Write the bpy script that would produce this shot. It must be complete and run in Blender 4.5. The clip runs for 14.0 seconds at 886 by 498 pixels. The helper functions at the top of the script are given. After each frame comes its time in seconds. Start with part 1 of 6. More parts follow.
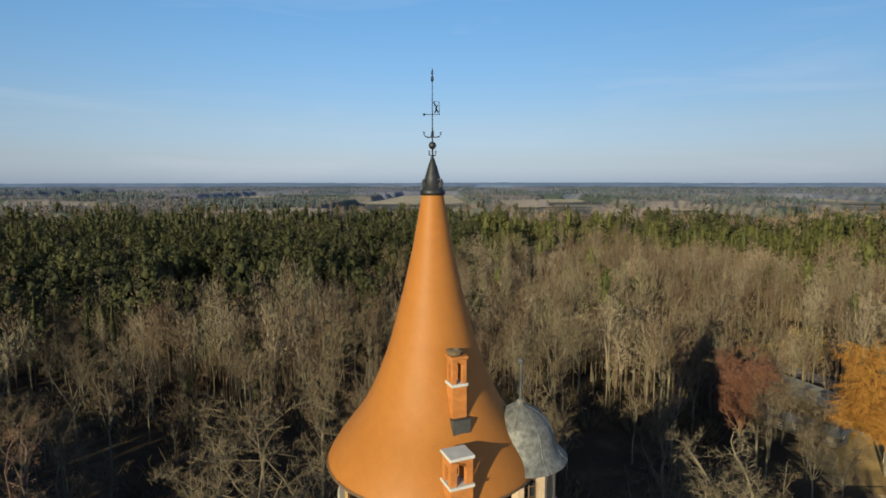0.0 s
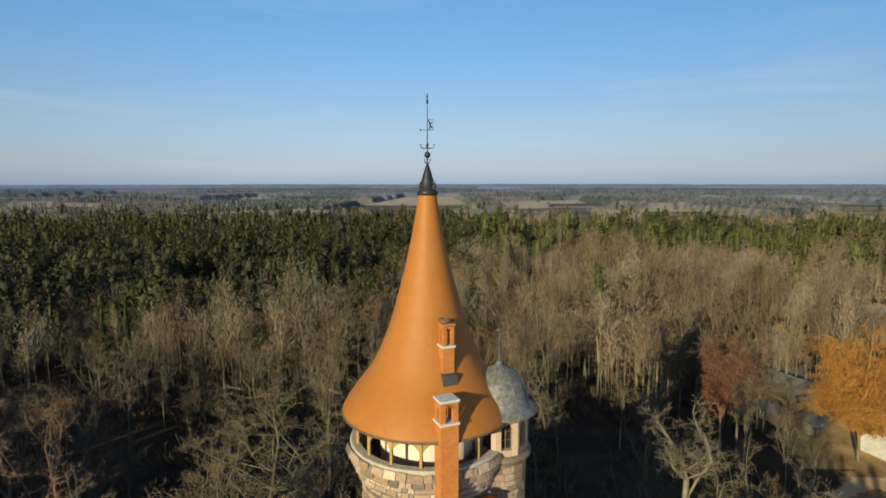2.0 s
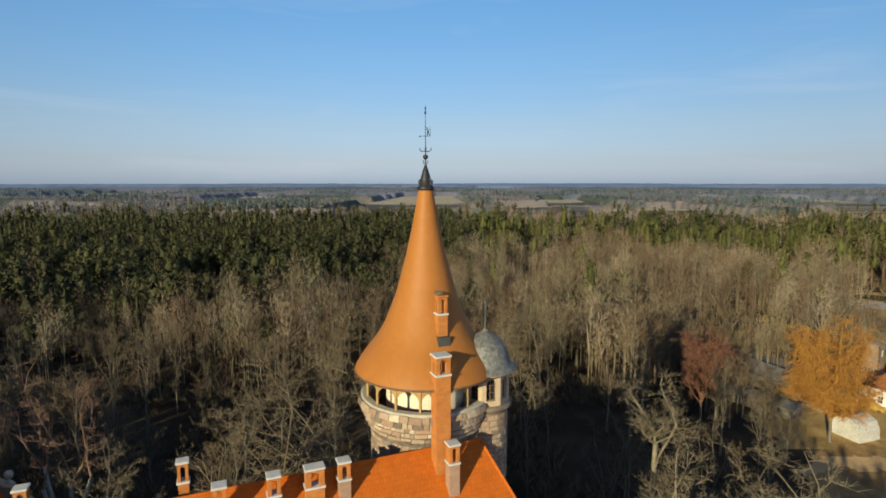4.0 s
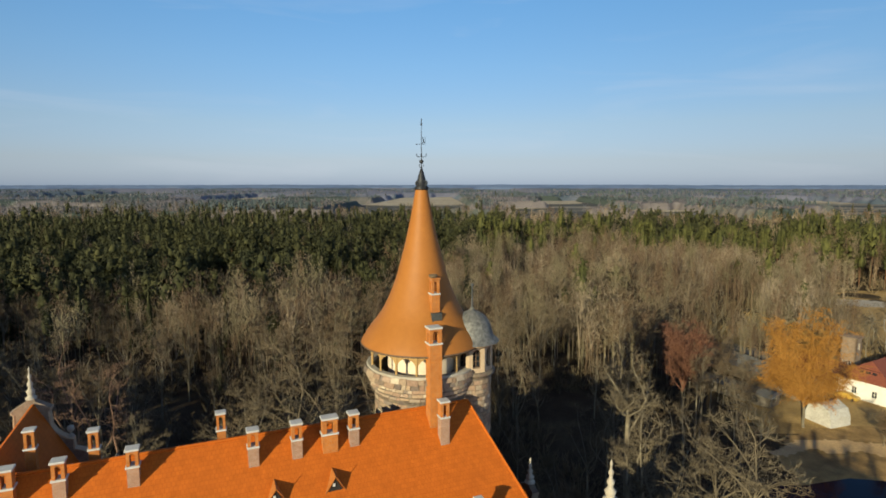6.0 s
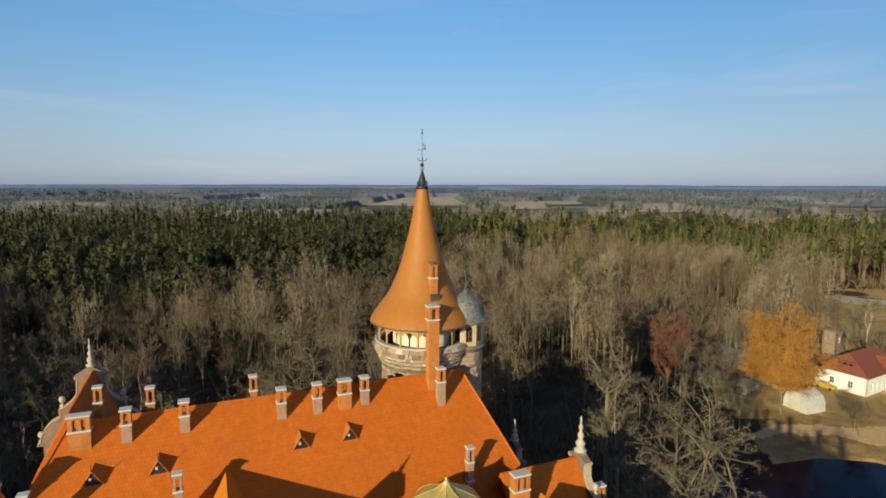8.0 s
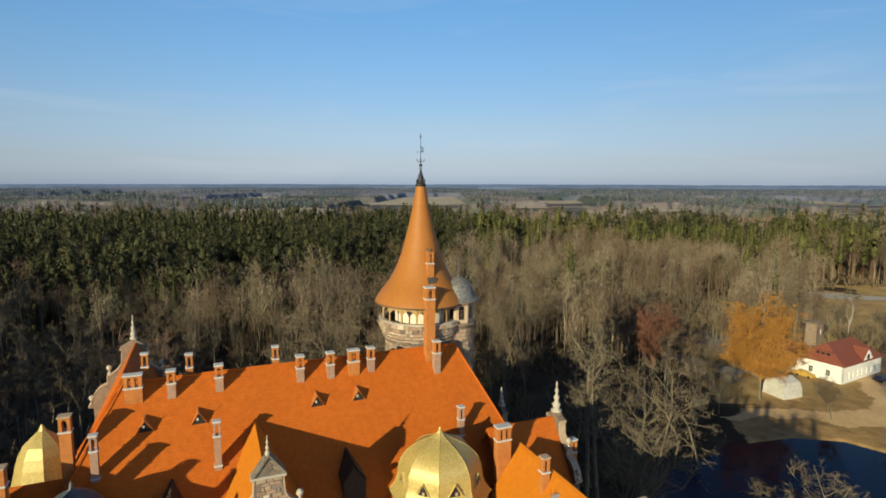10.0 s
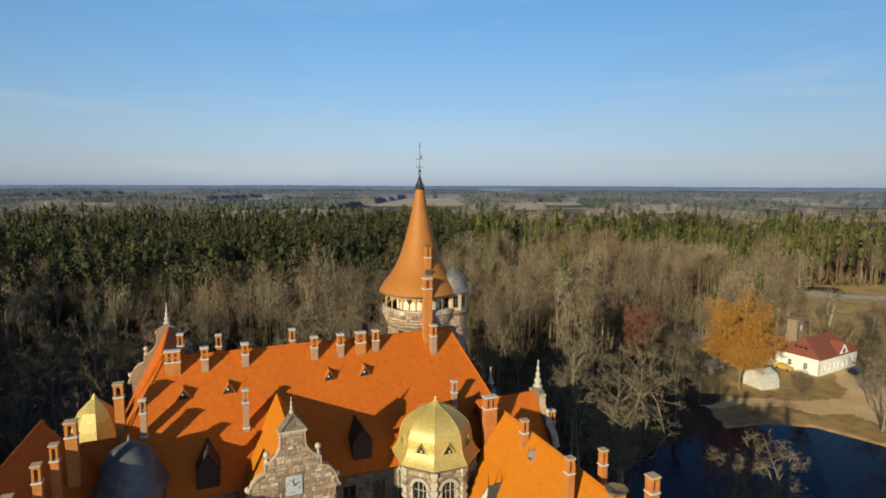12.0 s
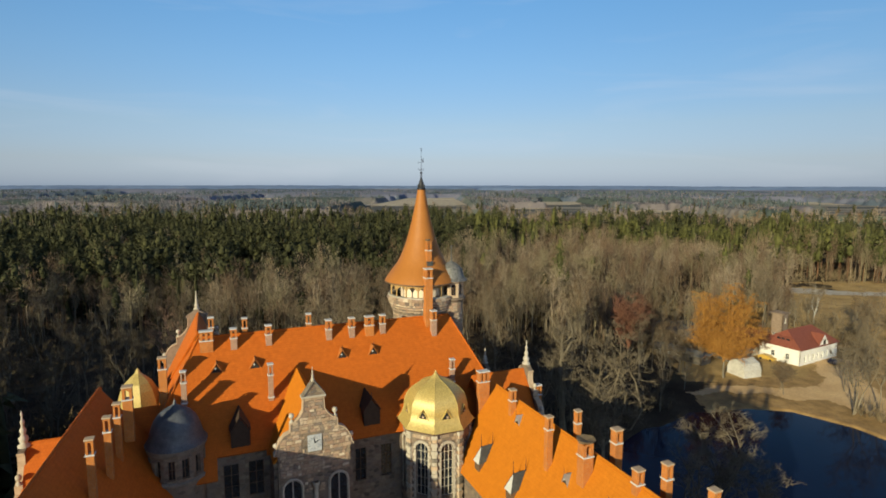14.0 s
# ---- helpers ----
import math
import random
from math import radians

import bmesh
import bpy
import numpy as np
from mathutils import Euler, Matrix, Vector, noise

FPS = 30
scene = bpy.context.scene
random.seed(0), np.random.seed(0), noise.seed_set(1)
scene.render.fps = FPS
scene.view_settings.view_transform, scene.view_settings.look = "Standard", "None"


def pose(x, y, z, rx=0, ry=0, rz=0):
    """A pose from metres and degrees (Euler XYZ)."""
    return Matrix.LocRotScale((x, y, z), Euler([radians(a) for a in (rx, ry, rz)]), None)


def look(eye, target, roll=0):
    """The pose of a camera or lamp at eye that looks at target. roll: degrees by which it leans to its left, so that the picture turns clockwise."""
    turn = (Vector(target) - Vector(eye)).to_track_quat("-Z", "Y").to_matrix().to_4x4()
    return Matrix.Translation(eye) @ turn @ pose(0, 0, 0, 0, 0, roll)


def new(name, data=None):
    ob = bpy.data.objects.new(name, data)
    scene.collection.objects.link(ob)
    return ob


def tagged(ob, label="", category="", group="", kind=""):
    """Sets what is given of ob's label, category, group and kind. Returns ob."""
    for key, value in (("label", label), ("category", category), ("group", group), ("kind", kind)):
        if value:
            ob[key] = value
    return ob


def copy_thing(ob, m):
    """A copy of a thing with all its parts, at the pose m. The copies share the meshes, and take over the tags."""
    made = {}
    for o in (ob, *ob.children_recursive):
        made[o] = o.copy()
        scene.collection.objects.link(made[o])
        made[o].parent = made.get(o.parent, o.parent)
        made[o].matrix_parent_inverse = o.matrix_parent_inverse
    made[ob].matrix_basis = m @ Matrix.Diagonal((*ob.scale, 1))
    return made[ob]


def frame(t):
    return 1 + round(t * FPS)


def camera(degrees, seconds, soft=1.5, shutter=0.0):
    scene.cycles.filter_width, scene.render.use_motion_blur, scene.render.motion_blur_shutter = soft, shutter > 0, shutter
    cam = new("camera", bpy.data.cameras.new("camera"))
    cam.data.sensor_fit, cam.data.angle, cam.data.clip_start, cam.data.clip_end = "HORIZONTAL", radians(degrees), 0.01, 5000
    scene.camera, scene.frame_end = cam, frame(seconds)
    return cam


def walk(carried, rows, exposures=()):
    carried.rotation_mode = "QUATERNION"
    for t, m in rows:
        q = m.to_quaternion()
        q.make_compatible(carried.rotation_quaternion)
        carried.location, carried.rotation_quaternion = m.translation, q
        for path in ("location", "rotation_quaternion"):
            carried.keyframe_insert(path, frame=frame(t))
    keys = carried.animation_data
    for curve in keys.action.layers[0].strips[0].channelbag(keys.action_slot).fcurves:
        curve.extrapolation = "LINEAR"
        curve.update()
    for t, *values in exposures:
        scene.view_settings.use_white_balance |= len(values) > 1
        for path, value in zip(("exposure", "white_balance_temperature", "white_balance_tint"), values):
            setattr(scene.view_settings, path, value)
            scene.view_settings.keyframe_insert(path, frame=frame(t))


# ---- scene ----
cam = camera(76.9, 14.0, soft=1.75)

PATH = [
    (0, (0.795, -24.775, 47.79), (0.768, -22.79, 47.551), -0.05),
    (0.5, (0.993, -26.155, 47.818), (0.963, -24.168, 47.586), -0.05),
    (1, (1.071, -27.576, 47.863), (1.042, -25.59, 47.627), -0.05),
    (1.5, (1.145, -28.988, 47.891), (1.115, -27.003, 47.654), -0.05),
    (2, (1.316, -30.547, 47.85), (1.285, -28.561, 47.616), -0.05),
    (2.5, (1.465, -32.132, 47.81), (1.435, -30.146, 47.578), -0.05),
    (3, (1.501, -33.711, 47.809), (1.472, -31.726, 47.571), -0.05),
    (5.3, (2.054, -41.038, 47.566), (2.026, -39.052, 47.332), 0.0),
    (5.5, (2.116, -41.703, 47.575), (2.089, -39.717, 47.34), -0.05),
    (6, (2.256, -43.522, 47.672), (2.229, -41.536, 47.44), 0.0),
    (6.5, (2.427, -45.204, 47.752), (2.397, -43.218, 47.519), 0.0),
    (7, (2.537, -47.07, 47.775), (2.505, -45.084, 47.54), -0.0),
    (7.5, (2.611, -48.786, 47.76), (2.581, -46.8, 47.529), 0.0),
    (8, (2.67, -50.635, 47.69), (2.639, -48.649, 47.458), 0.1),
    (10.3, (3.476, -59.036, 47.483), (3.44, -57.05, 47.25), 0.1),
    (10.5, (3.554, -59.78, 47.479), (3.518, -57.794, 47.247), 0.1),
    (11, (3.732, -61.769, 47.53), (3.695, -59.783, 47.3), 0.1),
    (11.5, (3.809, -63.556, 47.635), (3.775, -61.57, 47.406), 0.1),
    (12, (3.898, -65.458, 47.741), (3.863, -63.472, 47.513), 0.2),
    (12.5, (3.983, -67.396, 47.814), (3.947, -65.41, 47.587), 0.1),
    (13, (4.082, -69.285, 47.896), (4.046, -67.299, 47.667), 0.2),
    (13.5, (4.157, -71.185, 47.908), (4.12, -69.199, 47.678), 0.2),
    (14, (4.245, -73.092, 47.857), (4.207, -71.105, 47.628), 0.1),
]
walk(cam, [(r[0], look(*r[1:])) for r in PATH])

# ---- light ----
SUN_WAY = Vector((0.5225, 0.8526, -0.2623)).normalized()   # low afternoon sun from behind on the western side
SUN_EL = math.asin(-SUN_WAY.z)
SUN_AZ = math.atan2(-SUN_WAY.x, -SUN_WAY.y)
world = bpy.data.worlds.new("sky")
scene.world = world
world.use_nodes = True
wn = world.node_tree
bg = wn.nodes["Background"]
sky = wn.nodes.new("ShaderNodeTexSky")
sky.sky_type = "NISHITA"
sky.sun_disc = False
sky.sun_elevation, sky.sun_rotation = SUN_EL, -SUN_AZ
sky.altitude, sky.air_density, sky.dust_density, sky.ozone_density = 100.0, 1.0, 0.3, 2.2
wc = wn.nodes.new("ShaderNodeTexCoord")
up = wn.nodes.new("ShaderNodeSeparateXYZ")
wn.links.new(wc.outputs["Generated"], up.inputs[0])
band = wn.nodes.new("ShaderNodeValToRGB")        # cold clear spring air: pale blue low down, azure above
AIR = ((0.0, (0.55, 0.75, 1.5)), (0.04, (0.71, 0.76, 1.13)), (0.1, (0.89, 0.91, 1.09)), (0.2, (0.91, 1.12, 1.31)), (0.34, (0.9, 1.34, 1.58)), (0.52, (0.82, 0.82, 1.02)), (1.0, (0.76, 0.74, 0.94)))
for at, col in AIR[1:-1]:
    band.color_ramp.elements.new(at)
for el, (at, col) in zip(band.color_ramp.elements, AIR):
    el.position, el.color = at, (*col, 1)
wn.links.new(up.outputs[2], band.inputs[0])
tint = wn.nodes.new("ShaderNodeMixRGB")
tint.blend_type, tint.inputs[0].default_value = "MULTIPLY", 1.0
wn.links.new(sky.outputs[0], tint.inputs[1])
wn.links.new(band.outputs[0], tint.inputs[2])
# thin veils of high cloud
wm = wn.nodes.new("ShaderNodeMapping")
wm.inputs["Scale"].default_value = (1.2, 1.2, 9.0)
veil = wn.nodes.new("ShaderNodeTexNoise")
veil.inputs["Scale"].default_value, veil.inputs["Detail"].default_value, veil.inputs["Distortion"].default_value = 2.2, 6.0, 0.6
vr = wn.nodes.new("ShaderNodeValToRGB")
vr.color_ramp.elements[0].position, vr.color_ramp.elements[0].color = 0.52, (0, 0, 0, 1)
vr.color_ramp.elements[1].position, vr.color_ramp.elements[1].color = 0.8, (0.22, 0.22, 0.22, 1)
cloud = wn.nodes.new("ShaderNodeMixRGB")
cloud.inputs[2].default_value = (7.0, 7.3, 8.0, 1)
wn.links.new(wc.outputs["Generated"], wm.inputs[0])
wn.links.new(wm.outputs[0], veil.inputs["Vector"])
wn.links.new(veil.outputs[0], vr.inputs[0])
wn.links.new(vr.outputs[0], cloud.inputs[0])
# added sideways ramp multiplied into the sky: dimmer to the west, brighter to the east
side_ramp = wn.nodes.new("ShaderNodeMapRange")
side_ramp.inputs[1].default_value, side_ramp.inputs[2].default_value, side_ramp.inputs[3].default_value, side_ramp.inputs[4].default_value = -0.65, 0.65, 0.75, 1.4
wn.links.new(up.outputs[0], side_ramp.inputs[0])
side_tint = wn.nodes.new("ShaderNodeMixRGB")
side_tint.blend_type, side_tint.inputs[0].default_value = "MULTIPLY", 1.0
wn.links.new(tint.outputs[0], side_tint.inputs[1])
wn.links.new(side_ramp.outputs[0], side_tint.inputs[2])
wn.links.new(side_tint.outputs[0], cloud.inputs[1])
wn.links.new(cloud.outputs[0], bg.inputs[0])
bg.inputs[1].default_value = 0.0655
sun = new("sun", bpy.data.lights.new("sun", "SUN"))
sun.data.energy, sun.data.angle, sun.data.color = 5.0, radians(0.53), (1.0, 0.92, 0.62)
sun.matrix_world = look((0, 0, 120), Vector((0, 0, 120)) + SUN_WAY)
scene.view_settings.exposure = 0.58

# ---- materials ----


class Mat:
    """A node material in the making: colours, noise, bump."""

    def __init__(self, name, rough=0.8, metal=0.0, spec=0.3):
        self.m = bpy.data.materials.new(name)
        self.m.use_nodes = True
        self.t = self.m.node_tree
        self.b = self.t.nodes["Principled BSDF"]
        self.b.inputs["Roughness"].default_value = rough
        self.b.inputs["Metallic"].default_value = metal
        self.b.inputs["Specular IOR Level"].default_value = spec
        self.height = None

    def node(self, kind, **values):
        n = self.t.nodes.new(kind)
        for k, v in values.items():
            n.inputs[k.replace("_", " ")].default_value = v
        return n

    def link(self, a, b):
        self.t.links.new(a, b)

    def coord(self, which="Object"):
        return self.t.nodes.new("ShaderNodeTexCoord").outputs[which]

    def noise(self, scale, detail=4.0, rough=0.6, vec=None, stretch=None):
        n = self.node("ShaderNodeTexNoise", Scale=scale, Detail=detail, Roughness=rough)
        vec = vec or self.coord()
        if stretch:
            mp = self.t.nodes.new("ShaderNodeMapping")
            mp.inputs["Scale"].default_value = stretch
            self.link(vec, mp.inputs[0])
            vec = mp.outputs[0]
        self.link(vec, n.inputs["Vector"])
        return n.outputs[0]

    def ramp(self, fac, stops):
        r = self.t.nodes.new("ShaderNodeValToRGB")
        while len(r.color_ramp.elements) < len(stops):
            r.color_ramp.elements.new(0.5)
        for e, (p, col) in zip(r.color_ramp.elements, stops):
            e.position, e.color = p, (*col, 1)
        self.link(fac, r.inputs[0])
        return r.outputs[0]

    def mix(self, fac, a, b, kind="MIX"):
        n = self.t.nodes.new("ShaderNodeMixRGB")
        n.blend_type = kind
        for i, v in ((0, fac), (1, a), (2, b)):
            if isinstance(v, (int, float)):
                n.inputs[i].default_value = v
            elif isinstance(v, tuple):
                n.inputs[i].default_value = (*v, 1)
            else:
                self.link(v, n.inputs[i])
        return n.outputs[0]

    def color(self, col):
        if isinstance(col, tuple):
            self.b.inputs["Base Color"].default_value = (*col, 1)
        else:
            self.link(col, self.b.inputs["Base Color"])
        return self

    def bump(self, h, strength=0.4, dist=0.02):
        n = self.node("ShaderNodeBump", Strength=strength, Distance=dist)
        self.link(h, n.inputs["Height"])
        if self.height:
            self.link(self.height, n.inputs["Normal"])
        self.height = n.outputs[0]
        self.link(self.height, self.b.inputs["Normal"])
        return self


def plain(name, a, b, scale=3.0, rough=0.8, metal=0.0, fine=40.0, bump=0.25, dist=0.01, spec=0.3):
    """Two tones by a broad noise, broken by a fine one."""
    k = Mat(name, rough, metal, spec)
    broad = k.ramp(k.noise(scale), [(0.3, a), (0.7, b)])
    grain = k.ramp(k.noise(fine, 3), [(0.3, (0.72, 0.72, 0.72)), (0.7, (1.12, 1.12, 1.12))])
    k.color(k.mix(1.0, broad, grain, "MULTIPLY"))
    k.bump(k.noise(fine, 3), bump, dist)
    return k.m


def tiled(name, a, b, c, width, row, gap=0.02, rough=0.62, stain=(0.35, 0.12, 0.04), moss=0.25, mottle=1.0, spec=0.12):
    """Courses of fired clay, laid along the surface's own metres."""
    k = Mat(name, rough, 0, spec)
    uv = k.coord("UV")
    br = k.node("ShaderNodeTexBrick", Scale=1.0, Mortar_Size=gap, Mortar_Smooth=0.4, Bias=0.0, Brick_Width=width, Row_Height=row)
    br.inputs["Color1"].default_value, br.inputs["Color2"].default_value, br.inputs["Mortar"].default_value = (*a, 1), (*b, 1), (*c, 1)
    k.link(uv, br.inputs["Vector"])
    col = k.mix(k.ramp(k.noise(0.35, 5), [(0.45, (0, 0, 0)), (0.75, (moss, moss, moss))]), br.outputs["Color"], stain)
    col = k.mix(1.0, col, k.ramp(k.noise(2.2, 4), [(0.3, (1 - 0.16 * mottle, 1 - 0.18 * mottle, 1 - 0.2 * mottle)), (0.7, (1 + 0.1 * mottle,) * 3)]), "MULTIPLY")
    k.color(col)
    k.bump(br.outputs["Fac"], -0.5, 0.03)
    k.bump(k.noise(30, 2), 0.15, 0.01)
    return k.m


def rubble(name, tones, mortar, size, stretch=(1, 1, 1.5)):
    """Field stones in mortar."""
    k = Mat(name, 0.85, 0, 0.25)
    mp = k.t.nodes.new("ShaderNodeMapping")
    mp.inputs["Scale"].default_value = [s / size for s in stretch]
    warp = k.mix(0.12, k.coord(), k.t.nodes.new("ShaderNodeTexNoise").outputs["Color"])
    k.link(warp, mp.inputs[0])
    cell = k.node("ShaderNodeTexVoronoi", Scale=1.0, Randomness=0.8)
    edge = k.node("ShaderNodeTexVoronoi", Scale=1.0, Randomness=0.8)
    edge.feature = "DISTANCE_TO_EDGE"
    k.link(mp.outputs[0], cell.inputs["Vector"])
    k.link(mp.outputs[0], edge.inputs["Vector"])
    sep = k.t.nodes.new("ShaderNodeSeparateColor")
    k.link(cell.outputs["Color"], sep.inputs[0])
    stone = k.ramp(sep.outputs[0], [(i / (len(tones) - 1), t) for i, t in enumerate(tones)])
    stone = k.mix(1.0, stone, k.ramp(k.noise(9, 4), [(0.3, (0.75, 0.75, 0.75)), (0.7, (1.15, 1.15, 1.15))]), "MULTIPLY")
    joint = k.ramp(edge.outputs["Distance"], [(0.03, (0, 0, 0)), (0.1, (1, 1, 1))])
    k.color(k.mix(joint, mortar, stone))
    k.bump(joint, 0.6, 0.05)
    k.bump(k.noise(25, 3), 0.25, 0.01)
    return k.m


ROOF = tiled("clay_roof_tile", (0.44, 0.108, 0.0115), (0.4, 0.096, 0.0105), (0.335, 0.077, 0.009), 0.24, 0.3, 0.018, 0.7, (0.3, 0.075, 0.01), 0.3, 0.8)
# yellower copy of ROOF: strong sun on wing and clock gable put into colour
SUNLIT_ROOF = tiled("sunlit_clay_roof_tile", (0.455, 0.148, 0.0105), (0.425, 0.135, 0.0095), (0.37, 0.11, 0.008), 0.24, 0.3, 0.016, 0.7, (0.38, 0.12, 0.01), 0.3, 0.5)
CONE = tiled("weathered_clay_shingle", (0.305, 0.116, 0.022), (0.29, 0.109, 0.0205), (0.27, 0.1, 0.019), 0.14, 0.11, 0.008, 0.56, (0.26, 0.092, 0.016), 0.35, 0.4, 0.22)
BRICK = tiled("red_chimney_brick", (0.44, 0.15, 0.028), (0.36, 0.115, 0.022), (0.32, 0.19, 0.1), 0.25, 0.075, 0.008, 0.85, (0.24, 0.085, 0.03), 0.4)
PALE_BRICK = tiled("pale_washed_brick", (0.31, 0.19, 0.132), (0.27, 0.145, 0.09), (0.32, 0.25, 0.2), 0.25, 0.075, 0.008, 0.85, (0.34, 0.177, 0.102), 0.5)
STONE = rubble("rubble_stone", [(0.068, 0.053, 0.043), (0.18, 0.132, 0.09), (0.128, 0.086, 0.067), (0.235, 0.178, 0.12), (0.106, 0.086, 0.075), (0.2, 0.14, 0.102)], (0.15, 0.12, 0.088), 0.5)
DRESSED = plain("pale_dressed_stone", (0.34, 0.292, 0.224), (0.422, 0.374, 0.306), 1.6, 0.85, 0, 22)
LIME = plain("lime_washed_cap", (0.42, 0.41, 0.395), (0.52, 0.5, 0.475), 2.5, 0.8, 0, 30)
CREAM = plain("cream_plaster", (0.6, 0.47, 0.345), (0.68, 0.56, 0.42), 1.2, 0.9, 0, 25)
WHITE = plain("white_plaster", (0.59, 0.558, 0.508), (0.656, 0.631, 0.574), 0.8, 0.9, 0, 20)
OCHRE = plain("ochre_timber", (0.286, 0.17, 0.0612), (0.354, 0.224, 0.0884), 3, 0.75, 0, 40)
RUST = plain("rusty_brown_timber", (0.3, 0.1, 0.02), (0.42, 0.14, 0.028), 3, 0.8, 0, 30)
# timber of the tall dormers, darkened to hold the shade they stand in
DARK = plain("shade_dark_timber", (0.035, 0.022, 0.014), (0.06, 0.036, 0.022), 3, 0.85, 0, 30)
BROWN = plain("dark_timber", (0.0816, 0.051, 0.0306), (0.136, 0.0816, 0.0476), 4, 0.75, 0, 40)
BELLMETAL = plain("weathered_bell_sheet", (0.075, 0.073, 0.068), (0.19, 0.184, 0.172), 4.5, 0.6, 0.15, 6, 0.3, 0.012, 0.4)
LEAD = plain("weathered_sheet_metal", (0.04, 0.045, 0.055), (0.1, 0.104, 0.11), 1.4, 0.55, 0.25, 9, 0.25, 0.01, 0.5)
ZINC = plain("bright_zinc", (0.34, 0.347, 0.34), (0.449, 0.449, 0.435), 2.5, 0.4, 0.6, 14)
IRON = plain("black_iron", (0.025, 0.025, 0.028), (0.05, 0.05, 0.055), 6, 0.5, 0.6, 40)
GOLD = plain("brass_sheet", (0.4, 0.295, 0.09), (0.47, 0.35, 0.12), 0.7, 0.42, 0.2, 6.0, 0.12, 0.015, 0.5)
GLASS = plain("dark_window_glass", (0.012, 0.015, 0.02), (0.02, 0.024, 0.03), 2, 0.08, 0, 6, 0.05, 0.003, 0.6)
VOID = plain("interior_shade", (0.02, 0.017, 0.014), (0.03, 0.025, 0.02), 1, 0.95)
RED_ROOF = tiled("red_metal_tile", (0.2, 0.066, 0.042), (0.175, 0.056, 0.037), (0.12, 0.038, 0.026), 0.3, 0.35, 0.02, 0.6, (0.177, 0.0544, 0.034), 0.3)
BARK = plain("grey_bark", (0.085, 0.07, 0.048), (0.21, 0.175, 0.122), 0.6, 0.9, 0, 12, 0.5, 0.03)
k = Mat("bare_twigs", 0.9, 0, 0.15)               # every tree leans to its own tone
info = k.t.nodes.new("ShaderNodeObjectInfo")
k.color(k.mix(1.0, k.ramp(info.outputs["Random"], [(0.0, (0.102, 0.074, 0.043)), (0.3, (0.14, 0.106, 0.066)), (0.6, (0.125, 0.082, 0.048)), (1.0, (0.18, 0.142, 0.092))]),
              k.ramp(k.noise(0.5, 4), [(0.3, (0.7, 0.7, 0.7)), (0.7, (1.15, 1.15, 1.15))]), "MULTIPLY"))
TWIG = k.m
PALE_BARK = plain("pale_grey_bark", (0.115, 0.092, 0.06), (0.235, 0.193, 0.13), 0.8, 0.9, 0, 12, 0.5, 0.03)
PALE_TWIG = plain("pale_twigs", (0.105, 0.08, 0.05), (0.175, 0.138, 0.088), 0.4, 0.9, 0, 3, 0.2, 0.02)
BIRCH = plain("birch_bark", (0.238, 0.218, 0.19), (0.408, 0.381, 0.34), 2.5, 0.8, 0, 9)
PINE_BARK = plain("pine_bark", (0.109, 0.0544, 0.0272), (0.19, 0.0952, 0.0476), 1.5, 0.9, 0, 9)
CLOCK = plain("painted_clock_board", (0.27, 0.285, 0.31), (0.42, 0.42, 0.41), 4.0, 0.7, 0, 12)
TAN = plain("pinkish_rubble", (0.15, 0.105, 0.075), (0.26, 0.19, 0.135), 1.8, 0.9, 0, 9)
DULL = plain("weathered_shade_stone", (0.1, 0.085, 0.07), (0.22, 0.185, 0.145), 1.5, 0.9, 0, 18)
WARM = plain("warm_sandstone", (0.36, 0.255, 0.165), (0.44, 0.325, 0.22), 2.5, 0.85, 0, 25)
SLATE = plain("dark_slate", (0.035, 0.036, 0.035), (0.06, 0.06, 0.055), 2, 0.7, 0, 12)

# ---- mesh helpers ----
PAL = 23.7                                   # the palace stands turned by this against the line of flight
_c, _s = math.cos(radians(PAL)), math.sin(radians(PAL))


def P(u, v, z):
    return Vector((u, -v, z))


def thing(name, label, category, group="", at=(0, 0, 0), turn=PAL):
    e = tagged(new(name), label, category, group)
    e.empty_display_size = 0.5
    e.matrix_world = pose(*at, 0, 0, turn)
    return e


def lay_uv(bm):
    """Every face gets the metres along its own level line and up its own slope."""
    if bm.loops.layers.uv:
        return
    uv = bm.loops.layers.uv.new("uv")
    bm.normal_update()
    for f in bm.faces:
        n = f.normal
        t = Vector((-n.y, n.x, 0))
        t = t.normalized() if t.length > 0.02 else Vector((1, 0, 0))
        s = n.cross(t)
        for l in f.loops:
            l[uv].uv = (l.vert.co.dot(t), l.vert.co.dot(s))


def part(name, bm, material, parent, label="", smooth=False):
    lay_uv(bm)
    me = bpy.data.meshes.new(name)
    bm.to_mesh(me)
    bm.free()
    me.materials.append(material)
    if smooth:
        for p in me.polygons:
            p.use_smooth = True
    ob = new(name, me)
    if parent is not None:
        ob.parent = parent
    if label:
        tagged(ob, label)
    return ob


